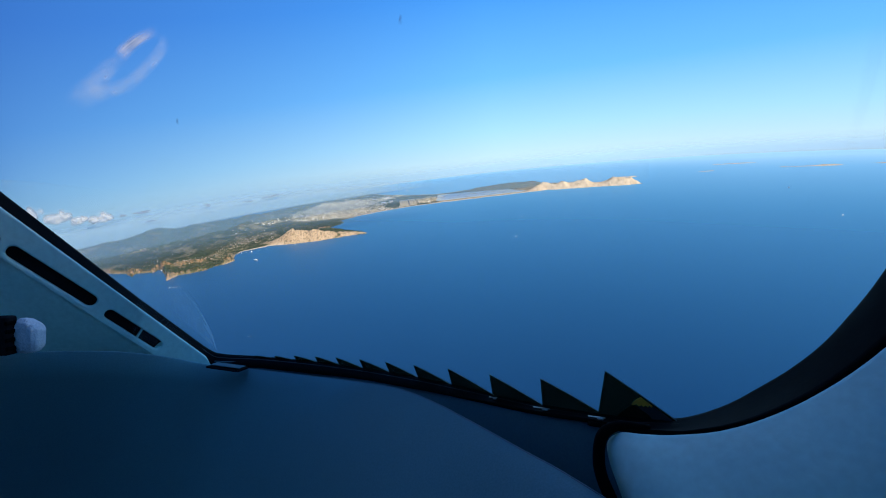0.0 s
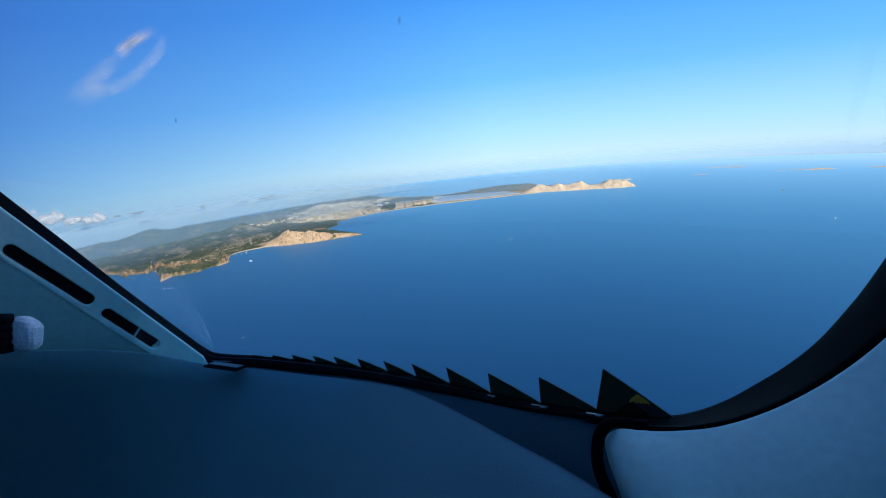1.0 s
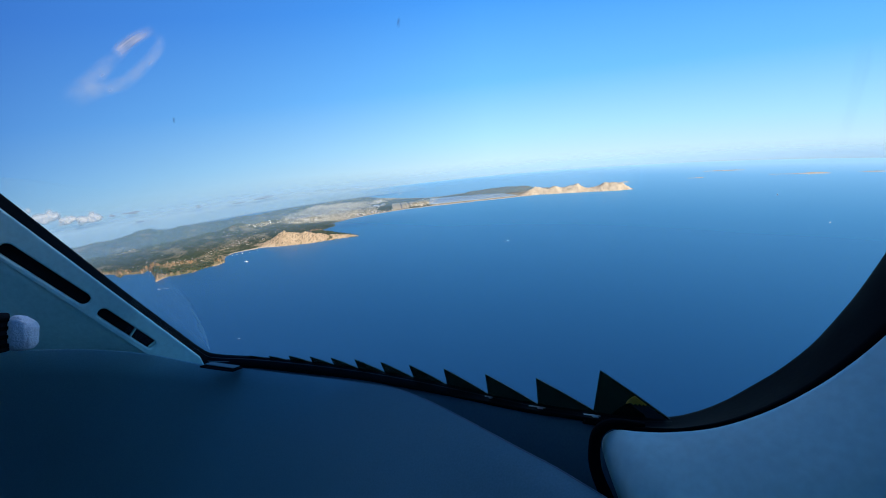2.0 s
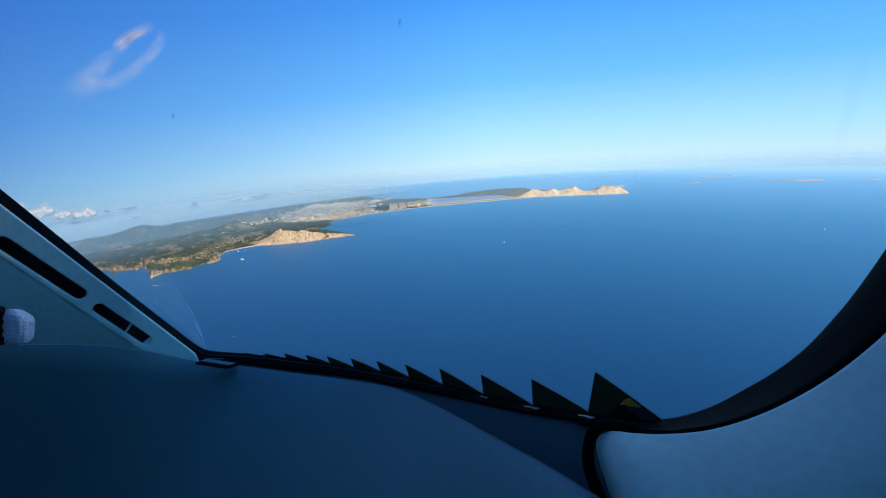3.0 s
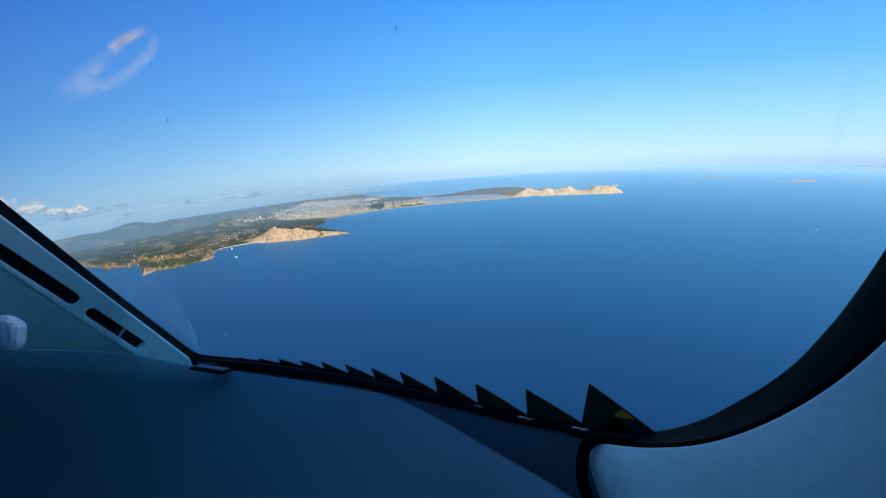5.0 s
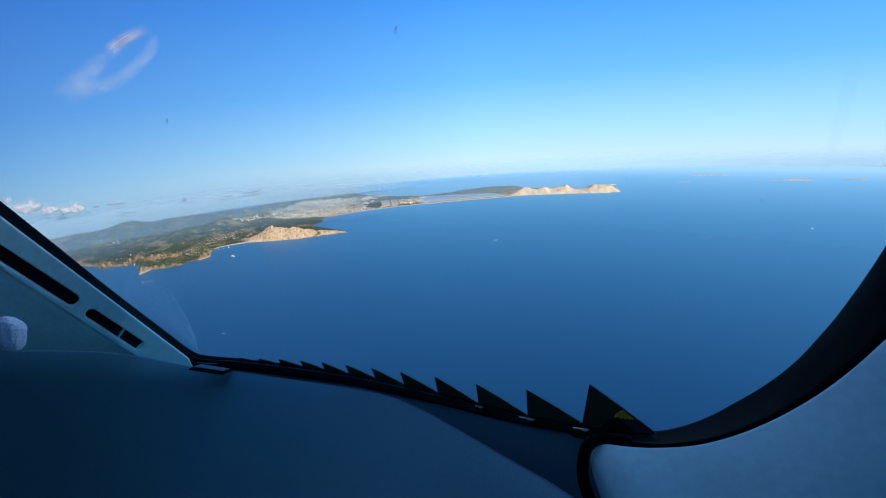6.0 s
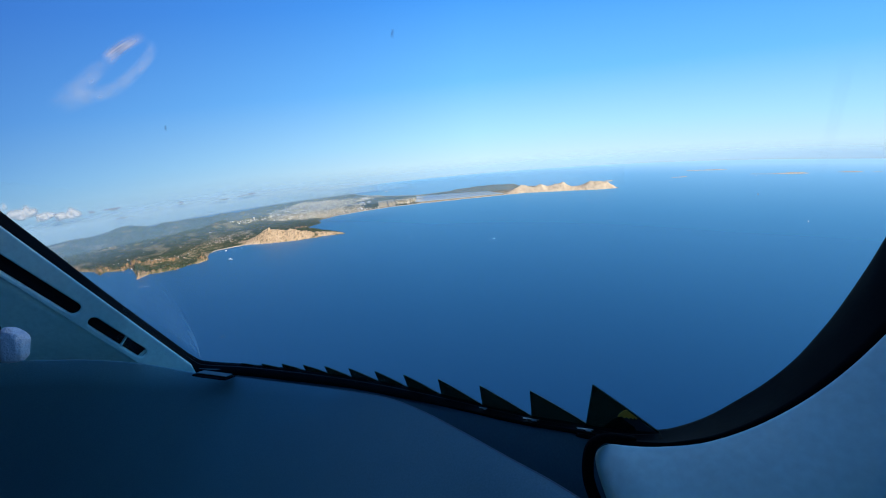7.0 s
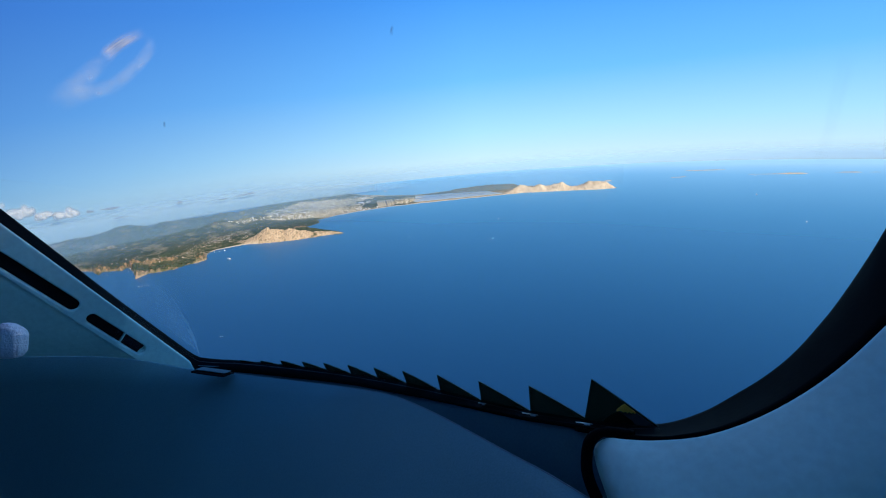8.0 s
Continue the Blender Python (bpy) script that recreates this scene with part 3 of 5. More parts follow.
    tagged(ob, "hilly green island with ochre cliffs, sandy bays and a bare rocky headland", "island", kind="structure")


build_land()


def ground_z(px, py):
    return float(land_height(np.array([px]), np.array([py]))[0][0])


def build_woods():
    rng = np.random.RandomState(11)
    n = 36000
    a, r = np.radians(rng.uniform(-42, 13, n)), 2480 + 2000 * rng.rand(n) ** 1.2
    px, py = r * np.sin(a), r * np.cos(a)
    h, d, head, cape, cliff, n1, n2 = land_height(px, py)
    ok = (d > 16) & (head < 9) & (cape < 4) & ((px < -420) | (py > 3740) & (px > 60) & (rng.rand(n) < 0.18)) & (red_rocks(px, py) < 4) & ~((py > 3430) & (px > -1180) & (px < 0)) & (h > 2) & (n2 + 0.6 * n1 + rng.uniform(-0.5, 0.5, n) < 0.25)
    px, py, h = px[ok], py[ok], h[ok]
    m = len(px)
    base = np.array([(1, 0, 0.35), (0.3, 0.95, 0.3), (-0.8, 0.6, 0.4), (-0.8, -0.6, 0.3), (0.3, -0.95, 0.4), (0.1, 0.1, 1.0), (0, 0, -0.25)])
    tri = np.array([(0, 1, 5), (1, 2, 5), (2, 3, 5), (3, 4, 5), (4, 0, 5), (1, 0, 6), (2, 1, 6), (3, 2, 6), (4, 3, 6), (0, 4, 6)])
    size = rng.uniform(3.0, 7.0, (m, 1, 1)) * rng.uniform(0.7, 1.3, (m, 7, 3))
    verts = base[None] * size + np.stack([px, py, h], -1)[:, None, :]
    faces = tri[None] + (np.arange(m) * 7)[:, None, None]
    ob = mesh_object("pine_woods", verts.reshape(-1, 3).tolist(), faces.reshape(-1, 3).tolist(), M_TREE, smooth=False)
    tagged(ob, "dark green pine woods and scrub scattered over the hills", "woods", kind="stuff")


build_woods()


def islet(label, a, b, half, high, seed):
    """A low sandy islet lying between the points a and b."""
    a, b = Vector((*a, 0)), Vector((*b, 0))
    mid, span = (a + b) / 2, (b - a).length / 2
    ang = math.atan2(b.y - a.y, b.x - a.x)
    nu, nv = 48, 9
    u, v = np.meshgrid(np.linspace(-1, 1, nu), np.linspace(-1, 1, nv), indexing="ij")
    edge = np.sqrt(np.clip(1 - u * u, 0, 1))
    x, y = u * span, v * half * (edge + 0.04) * (1 + 0.3 * fractal(u * 300, v * 0 + seed, 120, 3, seed))
    z = -1.5 + (high + 1.5) * np.clip(1 - v * v, 0, 1) ** 0.6 * np.clip(edge, 0, 1) ** 0.5 * (1 + 0.5 * fractal(x, y, 60, 3, seed))
    faces = [(i * nv + j, (i + 1) * nv + j, (i + 1) * nv + j + 1, i * nv + j + 1) for i in range(nu - 1) for j in range(nv - 1)]
    ob = mesh_object("islet", np.stack([x, y, z], -1).reshape(-1, 3).tolist(), faces, M_LAND, m=Matrix.Translation(mid) @ Matrix.Rotation(ang, 4, "Z"))
    cols = np.stack([np.full(u.shape, 0.08), np.clip(0.95 + 0.25 * fractal(x, y, 40, 3, seed + 5), 0, 1), np.zeros(u.shape), np.zeros(u.shape)], -1)
    att = ob.data.color_attributes.new("cover", "FLOAT_COLOR", "POINT")
    att.data.foreach_set("color", cols.astype(np.float32).ravel())
    tagged(ob, label, "islet", "low islets off the cape")


islet("long low sandy islet on the blue sea", (2275, 3413), (2589, 3233), 14, 6, 1)
islet("small pale sandy islet", (1797, 3584), (1907, 3553), 10, 5, 2)
islet("faint far sandbank near the horizon", (2014, 3797), (2277, 3667), 12, 4, 3)
islet("thin far sandbank near the horizon", (2700, 3209), (2927, 3046), 10, 3, 4)
islet("pale sandbar behind the cape", (1286, 3721), (1404, 3688), 9, 8, 5)

# ---------------------------------------------------------------- airfield and ponds
def strip(name, a, b, width, lift, material, label, category):
    a, b = Vector((*a, 0)), Vector((*b, 0))
    d = (b - a).normalized()
    s = Vector((d.y, -d.x, 0)) * width / 2
    n = 24
    verts, faces = [], []
    for i in range(n + 1):
        q = a.lerp(b, i / n)
        zs = max(ground_z(q.x + k * s.x, q.y + k * s.y) for k in (-1, 0, 1))
        verts += [(*(q - s).xy, zs + lift), (*(q + s).xy, zs + lift), (*(q - s).xy, zs + lift - 3), (*(q + s).xy, zs + lift - 3)]
    for i in range(n):
        k = 4 * i
        faces += [(k, k + 1, k + 5, k + 4), (k, k + 4, k + 6, k + 2), (k + 1, k + 3, k + 7, k + 5)]
    return tagged(mesh_object(name, verts, faces, material, smooth=False), label, category, kind="structure")


strip("apron", (-322, 3600), (-352, 3835), 122, 0.3, M_APRON, "pale dusty airfield ground beside the runway", "apron")
strip("runway", (-316, 3606), (-345, 3830), 9, 1.0, M_ASPHALT, "dark asphalt runway ending at the beach", "runway")
strip("taxiway", (-282, 3622), (-308, 3815), 5, 1.0, M_FIELD, "narrow dusty taxiway along the runway", "taxiway")
strip("runway_marking", (-317, 3612), (-344, 3824), 1.2, 1.2, M_LINE, "white painted runway centre line", "marking")
strip("dry_field", (-235, 3640), (-262, 3790), 60, 0.3, M_FIELD, "pale dry field between the runway and the salt ponds", "field")
strip("dry_field", (-160, 3640), (-178, 3770), 50, 0.3, M_FIELD, "pale dry field between the runway and the salt ponds", "field")


def build_ponds():
    """Salt pans in two rows behind the beach, parted by narrow dykes."""
    corner = [Vector((*q, 0)) for q in ((-118, 3640), (563, 3622), (440, 3760), (-110, 3880))]
    at = lambda u, v: corner[0].lerp(corner[1], u).lerp(corner[3].lerp(corner[2], u), v)
    cuts = ([0, 0.2, 0.36, 0.60, 0.82, 1.0], [0, 0.28, 0.5, 0.78, 1.0], [0, 0.34, 0.66, 1.0])
    for row, us in enumerate(cuts):
        v0, v1 = row / 3 + 0.008, (row + 1) / 3 - 0.008
        for u0, u1 in zip(us, us[1:]):
            u0, u1 = u0 + 0.002, u1 - 0.002
            rim = [at(u0 + (u1 - u0) * k / 6, v0) for k in range(7)] + [at(u1, v0 + (v1 - v0) * k / 4) for k in (1, 2, 3)]
            rim += [at(u1 + (u0 - u1) * k / 6, v1) for k in range(7)] + [at(u0, v1 + (v0 - v1) * k / 4) for k in (1, 2, 3)]
            mid = sum(rim, Vector()) / len(rim)
            top = max(ground_z(q.x, q.y) for q in rim + [mid])
            loc = [q - mid for q in rim]
            n = len(loc)
            verts = [(q.x, q.y, 0.3) for q in loc] + [(q.x, q.y, -4) for q in loc]
            faces = [tuple(range(n))] + [(k, k + n, (k + 1) % n + n, (k + 1) % n) for k in range(n)]
            ob = mesh_object("salt_pond", verts, faces, M_POND, m=Matrix.Translation((mid.x, mid.y, top)), smooth=False)
            tagged(ob, "shallow pale blue salt pond behind the beach", "pond", "salt ponds", "structure")


build_ponds()

# ---------------------------------------------------------------- buildings
def villa(w, l, h, tile):
    e = empty("house", Matrix.Identity(4))
    part("wall", box_bm((w, l, h), (0, 0, h / 2 - 1)), M_WALL, e)
    if tile:
        bm = bmesh.new()
        vs = [bm.verts.new(q) for q in ((-w * .56, -l * .56, h - 1), (w * .56, -l * .56, h - 1), (w * .56, l * .56, h - 1), (-w * .56, l * .56, h - 1), (0, -l * .25, h + w * .22), (0, l * .25, h + w * .22))]
        for f in ((0, 1, 4), (1, 2, 5, 4), (2, 3, 5), (3, 0, 4, 5), (3, 2, 1, 0)):
            bm.faces.new([vs[i] for i in f])
        part("roof", bm, M_TILE, e, "low hipped clay tile roof")
    else:
        part("roof", box_bm((w * .55, l * .5, h * .7), (w * .1, 0, h * 1.35 - 1)), M_WALL, e, "flat white upper storey")
    for k in (-0.28, 0.05, 0.3):
        part("window", box_bm((w * .14, 0.5, h * .35), (k * w, -l / 2, h * .5 - 1)), M_WINDOW, e)
    return e


def build_villas():
    rng = random.Random(5)
    kinds = [villa(5, 4.2, 3.0, True), villa(6, 4, 2.8, False), villa(3.6, 3.6, 3.2, False), villa(7, 4.2, 3.2, True)]
    for k, label in zip(kinds, ("whitewashed house with a clay tile roof among pines", "flat-roofed white villa on a wooded slope", "small cubic white house among trees", "large whitewashed villa with a tiled roof")):
        tagged(k, label, "house", "villas along the bay")
    zones = [((-1793, 2748), 130, 90, 14), ((-1500, 2700), 120, 70, 32), ((-1270, 3060), 130, 90, 60), ((-1400, 2900), 90, 70, 26), ((-1369, 3346), 170, 140, 12), ((-2050, 3080), 200, 120, 16), ((-1273, 3543), 180, 120, 16)]
    used = 0
    for (cx, cy), sx, sy, n in zones:
        put, tries = 0, 0
        while put < n and tries < 400:
            tries += 1
            x, y = rng.gauss(cx, sx * .6), rng.gauss(cy, sy * .6)
            h, d, head, *_ = [float(v[0]) for v in land_height(np.array([x]), np.array([y]))]
            if d < 22 or head > 8:
                continue
            m = Matrix.Translation((x, y, h)) @ Matrix.Rotation(rng.uniform(-0.5, 0.5), 4, "Z")
            k = kinds[used % 4]
            if used < 4:
                k.matrix_basis = m
            else:
                copy_thing(k, m)
            put, used = put + 1, used + 1


build_villas()


def build_town():
    rng = np.random.RandomState(21)
    n = 15000
    px = rng.uniform(-1420, -40, n)
    py = rng.uniform(3420, 4420, n)
    h, d, head, cape, cliff, n1, n2 = land_height(px, py)
    dens = ease(n1 + n2 * 0.5 + 0.5 + rng.uniform(-0.5, 0.5, n), 0.2, 0.6)
    runway = np.abs(px - (-320 + (py - 3640) * -0.18)) < 75
    lane = px > -1420 + (py - 3420) * 0.55
    ok = (d > 24) & (rng.rand(n) < dens) & ~(runway & (py < 3960)) & lane & (h < 45)
    px, py, h = px[ok], py[ok], h[ok]
    m = len(px)
    sz = np.stack([rng.uniform(3, 8, m), rng.uniform(3, 6, m), rng.uniform(1.8, 3.6, m)], -1)
    ang = rng.uniform(-0.4, 0.4, m)
    cube = np.array([(-.5, -.5, -.3), (.5, -.5, -.3), (.5, .5, -.3), (-.5, .5, -.3), (-.5, -.5, 1), (.5, -.5, 1), (.5, .5, 1), (-.5, .5, 1)])
    loc = cube[None] * sz[:, None, :]
    c, s = np.cos(ang)[:, None], np.sin(ang)[:, None]
    verts = np.stack([loc[..., 0] * c - loc[..., 1] * s + px[:, None], loc[..., 0] * s + loc[..., 1] * c + py[:, None], loc[..., 2] + h[:, None]], -1)
    f = np.array([(0, 1, 5, 4), (1, 2, 6, 5), (2, 3, 7, 6), (3, 0, 4, 7), (4, 5, 6, 7)])
    faces = f[None] + (np.arange(m) * 8)[:, None, None]
    ob = mesh_object("town", verts.reshape(-1, 3).tolist(), faces.reshape(-1, 4).tolist(), M_TOWN, smooth=False)
    tagged(ob, "dense far town of small white and buff blocks on the plain", "town", kind="stuff")


def town_material():
    m, n, l, p = nodes_of("town_walls")
    geo = n.new("ShaderNodeNewGeometry")
    r = ramp(n, l, geo.outputs["Random Per Island"], ((0.0, (0.22, 0.19, 0.09)), (0.4, (0.52, 0.42, 0.24)), (0.7, (0.86, 0.76, 0.54)), (1.0, (0.94, 0.91, 0.82))))
    l.new(r.outputs[0], p.inputs["Base Color"])
    p.inputs["Roughness"].default_value = 0.85
    return m


M_TOWN = town_material()
build_town()


def terminal(at, size, label):
    e = empty("terminal_building", Matrix.Translation((*at, ground_z(*at))), label=label, category="building", group="airfield buildings")
    w, l, h = size
    part("wall", box_bm((w, l, h + 2), (0, 0, h / 2 - 1), 0.4), M_WALL, e)
    part("roof", box_bm((w + 2, l + 2, 1), (0, 0, h + 0.6), 0.3), M_HULL, e)
    for k in range(4):
        part("window", box_bm((w * .18, 0.6, h * .35), (w * (k - 1.5) * .22, -l / 2, h * .5)), M_WINDOW, e)


terminal((-529, 3776), (38, 16, 11), "long white airport terminal beside the apron")
terminal((-476, 3816), (26, 14, 9), "white airport hall with a flat roof")
terminal((-526, 3959), (44, 18, 10), "long low white hangar")
terminal((-507, 3576), (14, 10, 8), "small white block by the shore")
terminal((-536, 3569), (12, 9, 12), "small white hotel block by the shore")
terminal((-181, 3999), (50, 10, 5), "long white warehouse row near the ponds")
terminal((526, 3886), (16, 8, 4), "white works building on the far slope")
terminal((520, 4000), (13, 8, 4), "white shed on the far slope")
terminal((-375, 4271), (16, 12, 12), "pale far tower block by the harbour")


# ---------------------------------------------------------------- boats
def hull_bm(length, beam, depth):
    bm = bmesh.new()
    st, rings = 10, []
    for i in range(st + 1):
        f = i / st
        w = beam / 2 * (1 - max(0, (f - 0.45) / 0.55) ** 2.2) * (0.85 + 0.15 * min(1, f * 4))
        sheer = depth * (1 + 0.35 * max(0, f - 0.5) ** 1.5)
        y = (f - 0.5) * length
        rings.append([bm.verts.new(q) for q in ((-w, y, sheer), (-w * .85, y, 0.1), (0, y, -depth * .5), (w * .85, y, 0.1), (w, y, sheer))])
    for a, b in zip(rings, rings[1:]):
        for k in range(4):
            bm.faces.new((a[k], a[k + 1], b[k + 1], b[k]))
        bm.faces.new((a[4], a[0], b[0], b[4]))
    bm.faces.new(rings[0])
    bmesh.ops.remove_doubles(bm, verts=bm.verts, dist=0.01)
    return bm


def boat(kind, length, at, heading, label, wake=0):
    m = Matrix.Translation((*at, 0)) @ Matrix.Rotation(radians(heading), 4, "Z")
    e = empty("sailing_boat" if kind == "sail" else "motor_yacht", m, label=label, category="boat", group="boats on the bay")
    beam = length * 0.27
    part("hull", hull_bm(length, beam, length * .07), M_HULL, e)
    if kind == "sail":
        part("mast", tube_bm([Vector((0, length * .05, 0)), Vector((0, length * .05, length * 1.25))], length * .012, 6), M_CHROME, e)
        for name, y0, y1, top in (("mainsail", length * .03, -length * .42, 1.2), ("jib", length * .08, length * .48, 1.0)):
            bm = bmesh.new()
            vs = [bm.verts.new(q) for q in ((0, y0, length * .12), (0, y1, length * .12), (0, y0, length * top), (beam * .18, (y0 * 2 + y1) / 3, length * .45))]
            for f in ((0, 1, 3), (1, 2, 3), (2, 0, 3)):
                bm.faces.new([vs[i] for i in f])
            ob = part(name, bm, M_SAIL, e)
            sol = ob.modifiers.new("cloth", "SOLIDIFY")
            sol.thickness = 0.05
        part("cabin", box_bm((beam * .5, length * .3, length * .06), (0, 0, length * .1), 0.1), M_HULL, e)
    else:
        part("deck", box_bm((beam * .75, length * .3, 0.2), (0, -length * .3, length * .075), 0.05), M_DECK, e)
        part("cabin", box_bm((beam * .7, length * .45, length * .09), (0, -length * .03, length * .11), 0.25), M_HULL, e)
        part("bridge", box_bm((beam * .5, length * .22, length * .07), (0, -length * .05, length * .185), 0.2), M_HULL, e)
        part("window", box_bm((beam * .72, length * .3, length * .03), (0, -length * .01, length * .125), 0.05), M_WINDOW, e)
    if wake:
        n = 16
        verts, faces = [], []
        for i in range(n + 1):
            f = i / n
            y, w = -length * .4 - f * wake, beam * (0.35 + 0.5 * f) * (1 - 0.75 * f * f)
            verts += [(-w, y, 0.25), (w * (0.7 + 0.3 * math.sin(i * 2.3)), y, 0.25)]
        faces = [(2 * i, 2 * i + 1, 2 * i + 3, 2 * i + 2) for i in range(n)]
        part_ob = mesh_object("wake", verts, faces, M_FOAM, e, smooth=False, label="white foam trail")
        sol = part_ob.modifiers.new("froth", "SOLIDIFY")
        sol.thickness = 0.2


boat("motor", 32, (-1120, 2603), 60, "large white motor yacht at anchor off the bay")
boat("motor", 12, (-1432, 2275), 92, "white motor launch with a foam trail", 46)
boat("motor", 15, (-135, 2681), 20, "white motor boat on open water")
boat("motor", 15, (310, 2466), -70, "white motor boat under way", 24)
boat("sail", 8, (1762, 2182), 80, "white sailing boat under full sail")
boat("sail", 12, (1932, 2799), 40, "small far sailing boat")
boat("motor", 13, (1027, 3129), 100, "small white motor boat off the cape")
boat("motor", 13, (401, 2868), 80, "small far motor boat", 16)
boat("motor", 22, (-918, 2875), 85, "long white yacht moored below the headland")
boat("motor", 12, (-1024, 2863), 70, "white boat moored below the headland")
boat("motor", 12, (-967, 2843), 50, "white boat moored below the headland")
boat("motor", 11, (-1731, 2524), 60, "white boat moored in the cove")
boat("sail", 12, (-1633, 2550), 30, "sailing boat moored in the narrow cove")
boat("sail", 11, (-1654, 2604), 10, "sailing boat moored in the narrow cove")
for k, (bx, by) in enumerate(((-1289, 2767), (-1266, 2776), (-1243, 2786), (-1213, 2792), (-1173, 2802), (-1131, 2816))):
    boat("sail" if k % 2 else "motor", 9 + k % 3, (bx, by), 40 * k, "small white boat moored off the beach")
boat("motor", 14, (1201, 3983), 80, "far white ship near the horizon")
boat("motor", 14, (1547, 3637), 70, "far white ship near the horizon")
boat("motor", 16, (2282, 3339), 85, "white boat near the sandy islet")
boat("motor", 16, (2447, 3253), 85, "white boat near the sandy islet")
boat("motor", 7, (-778, 1596), 95, "small boat on dark open water", 8)


# ---------------------------------------------------------------- clouds
def cloud(at, wide, high, seed, label, thin=False):
    """A lens of vapour heaped from soft lobes, denser where it is thicker."""
    rng = random.Random(seed)
    nu, nv = 56, 34
    u, v = np.meshgrid(np.linspace(-1, 1, nu), np.linspace(-1, 1, nv), indexing="ij")
    body = np.zeros(u.shape)
    for k in range(5 if thin else 11):
        cu = rng.uniform(-0.62, 0.62)
        cv = rng.uniform(-0.3, 0.3) if thin else -0.35 + 0.75 * rng.random() * (1 - cu * cu)
        su, sv = (rng.uniform(0.2, 0.4), rng.uniform(0.16, 0.3)) if thin else (rng.uniform(0.14, 0.26), rng.uniform(0.22, 0.34))
        body += rng.uniform(0.5, 1.0) * np.exp(-((u - cu) / su) ** 2 - ((v - cv) / sv) ** 2)
    if not thin:
        body *= ease(v, -0.85, -0.4)
    body = body * (1 + 0.28 * fractal(u * 100 + seed * 31, v * 70, 45, 4, seed))
    body = np.clip(body, 0, 1.6) * ease(1 - np.abs(u), 0, 0.25) * ease(1 - np.abs(v), 0, 0.3)
    x, z, deep = u * wide / 2, v * high / 2, body * high * (0.1 if thin else 0.20)
    front = np.stack([x, -deep - 0.2, z], -1).reshape(-1, 3)
    back = np.stack([x, deep + 0.2, z], -1).reshape(-1, 3)
    n = nu * nv
    quads = [(i * nv + j, (i + 1) * nv + j, (i + 1) * nv + j + 1, i * nv + j + 1) for i in range(nu - 1) for j in range(nv - 1)]
    faces = quads + [tuple(n + q for q in f[::-1]) for f in quads]
    az = math.atan2(at[0], at[1])
    ob = mesh_object("cloud", np.concatenate([front, back]).tolist(), faces, M_GREY if thin else M_CLOUD, m=Matrix.Translation(at) @ Matrix.Rotation(-az, 4, "Z"))
    dense = 0.92 * ease(body, 0.05, 1.1 if thin else 0.95)
    ob.data.attributes.new("thickness", "FLOAT", "POINT").data.foreach_set("value", np.concatenate([dense.ravel()] * 2))
    tagged(ob, label, "cloud", "low clouds over the hills")


cloud((-2685, 3295, 269), 211, 166, 1, "small puffy cream-white cloud low over the hills")
cloud((-2600, 3362, 224), 147, 108, 2, "small puffy cream-white cloud low over the hills")
cloud((-2502, 3435, 211), 190, 134, 3, "small puffy cream-white cloud low over the hills")
cloud((-2773, 3221, 323), 147, 162, 4, "small puffy cream-white cloud low over the hills")
cloud((-2400, 3507, 203), 81, 44, 5, "thin grey wisp of cloud", True)
cloud((-2298, 3575, 196), 189, 49, 6, "thin grey wisp of cloud", True)
cloud((-2239, 3612, 124), 150, 33, 7, "faint wisp of cloud in the haze", True)
cloud((-1890, 3807, 157), 123, 48, 8, "thin grey wisp of cloud", True)
cloud((-1431, 4002, 140), 276, 41, 9, "faint wisp of cloud in the haze", True)
cloud((-1637, 3922, 131), 153, 27, 10, "faint wisp of cloud in the haze", True)

# ---------------------------------------------------------------- evening haze over the island and the far sea, painted on tinted sheets
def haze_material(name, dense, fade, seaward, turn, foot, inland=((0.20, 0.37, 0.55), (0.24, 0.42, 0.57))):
    m, n, l, p = nodes_of(name)
    n.remove(p)
    out = n["Material Output"]
    clear, diffuse, back, both, mix = (n.new("ShaderNode" + k) for k in ("BsdfTransparent", "BsdfDiffuse", "BsdfTranslucent", "MixShader", "MixShader"))
    both.inputs[0].default_value = 0.15
    l.new(diffuse.outputs[0], both.inputs[1])
    l.new(back.outputs[0], both.inputs[2])
    uv = n.new("ShaderNodeUVMap")
    sep = n.new("ShaderNodeSeparateXYZ")
    l.new(uv.outputs[0], sep.inputs[0])
    # haze colour is painted by bearing: duller inland, paler out to sea
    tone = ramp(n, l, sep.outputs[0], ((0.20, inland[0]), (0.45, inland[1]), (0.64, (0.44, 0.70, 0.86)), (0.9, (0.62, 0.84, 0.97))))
    l.new(tone.outputs[0], diffuse.inputs[0])
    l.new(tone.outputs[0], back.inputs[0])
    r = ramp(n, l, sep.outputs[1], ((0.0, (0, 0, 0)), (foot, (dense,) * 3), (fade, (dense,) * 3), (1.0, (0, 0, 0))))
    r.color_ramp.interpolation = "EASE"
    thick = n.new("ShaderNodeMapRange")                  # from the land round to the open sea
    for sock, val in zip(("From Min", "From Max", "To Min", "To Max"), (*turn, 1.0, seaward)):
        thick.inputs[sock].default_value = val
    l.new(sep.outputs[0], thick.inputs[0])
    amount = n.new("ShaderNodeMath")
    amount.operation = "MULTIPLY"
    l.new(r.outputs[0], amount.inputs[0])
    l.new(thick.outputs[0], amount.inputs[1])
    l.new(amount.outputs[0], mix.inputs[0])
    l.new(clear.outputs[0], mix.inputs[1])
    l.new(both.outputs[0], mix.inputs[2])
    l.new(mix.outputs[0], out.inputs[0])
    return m


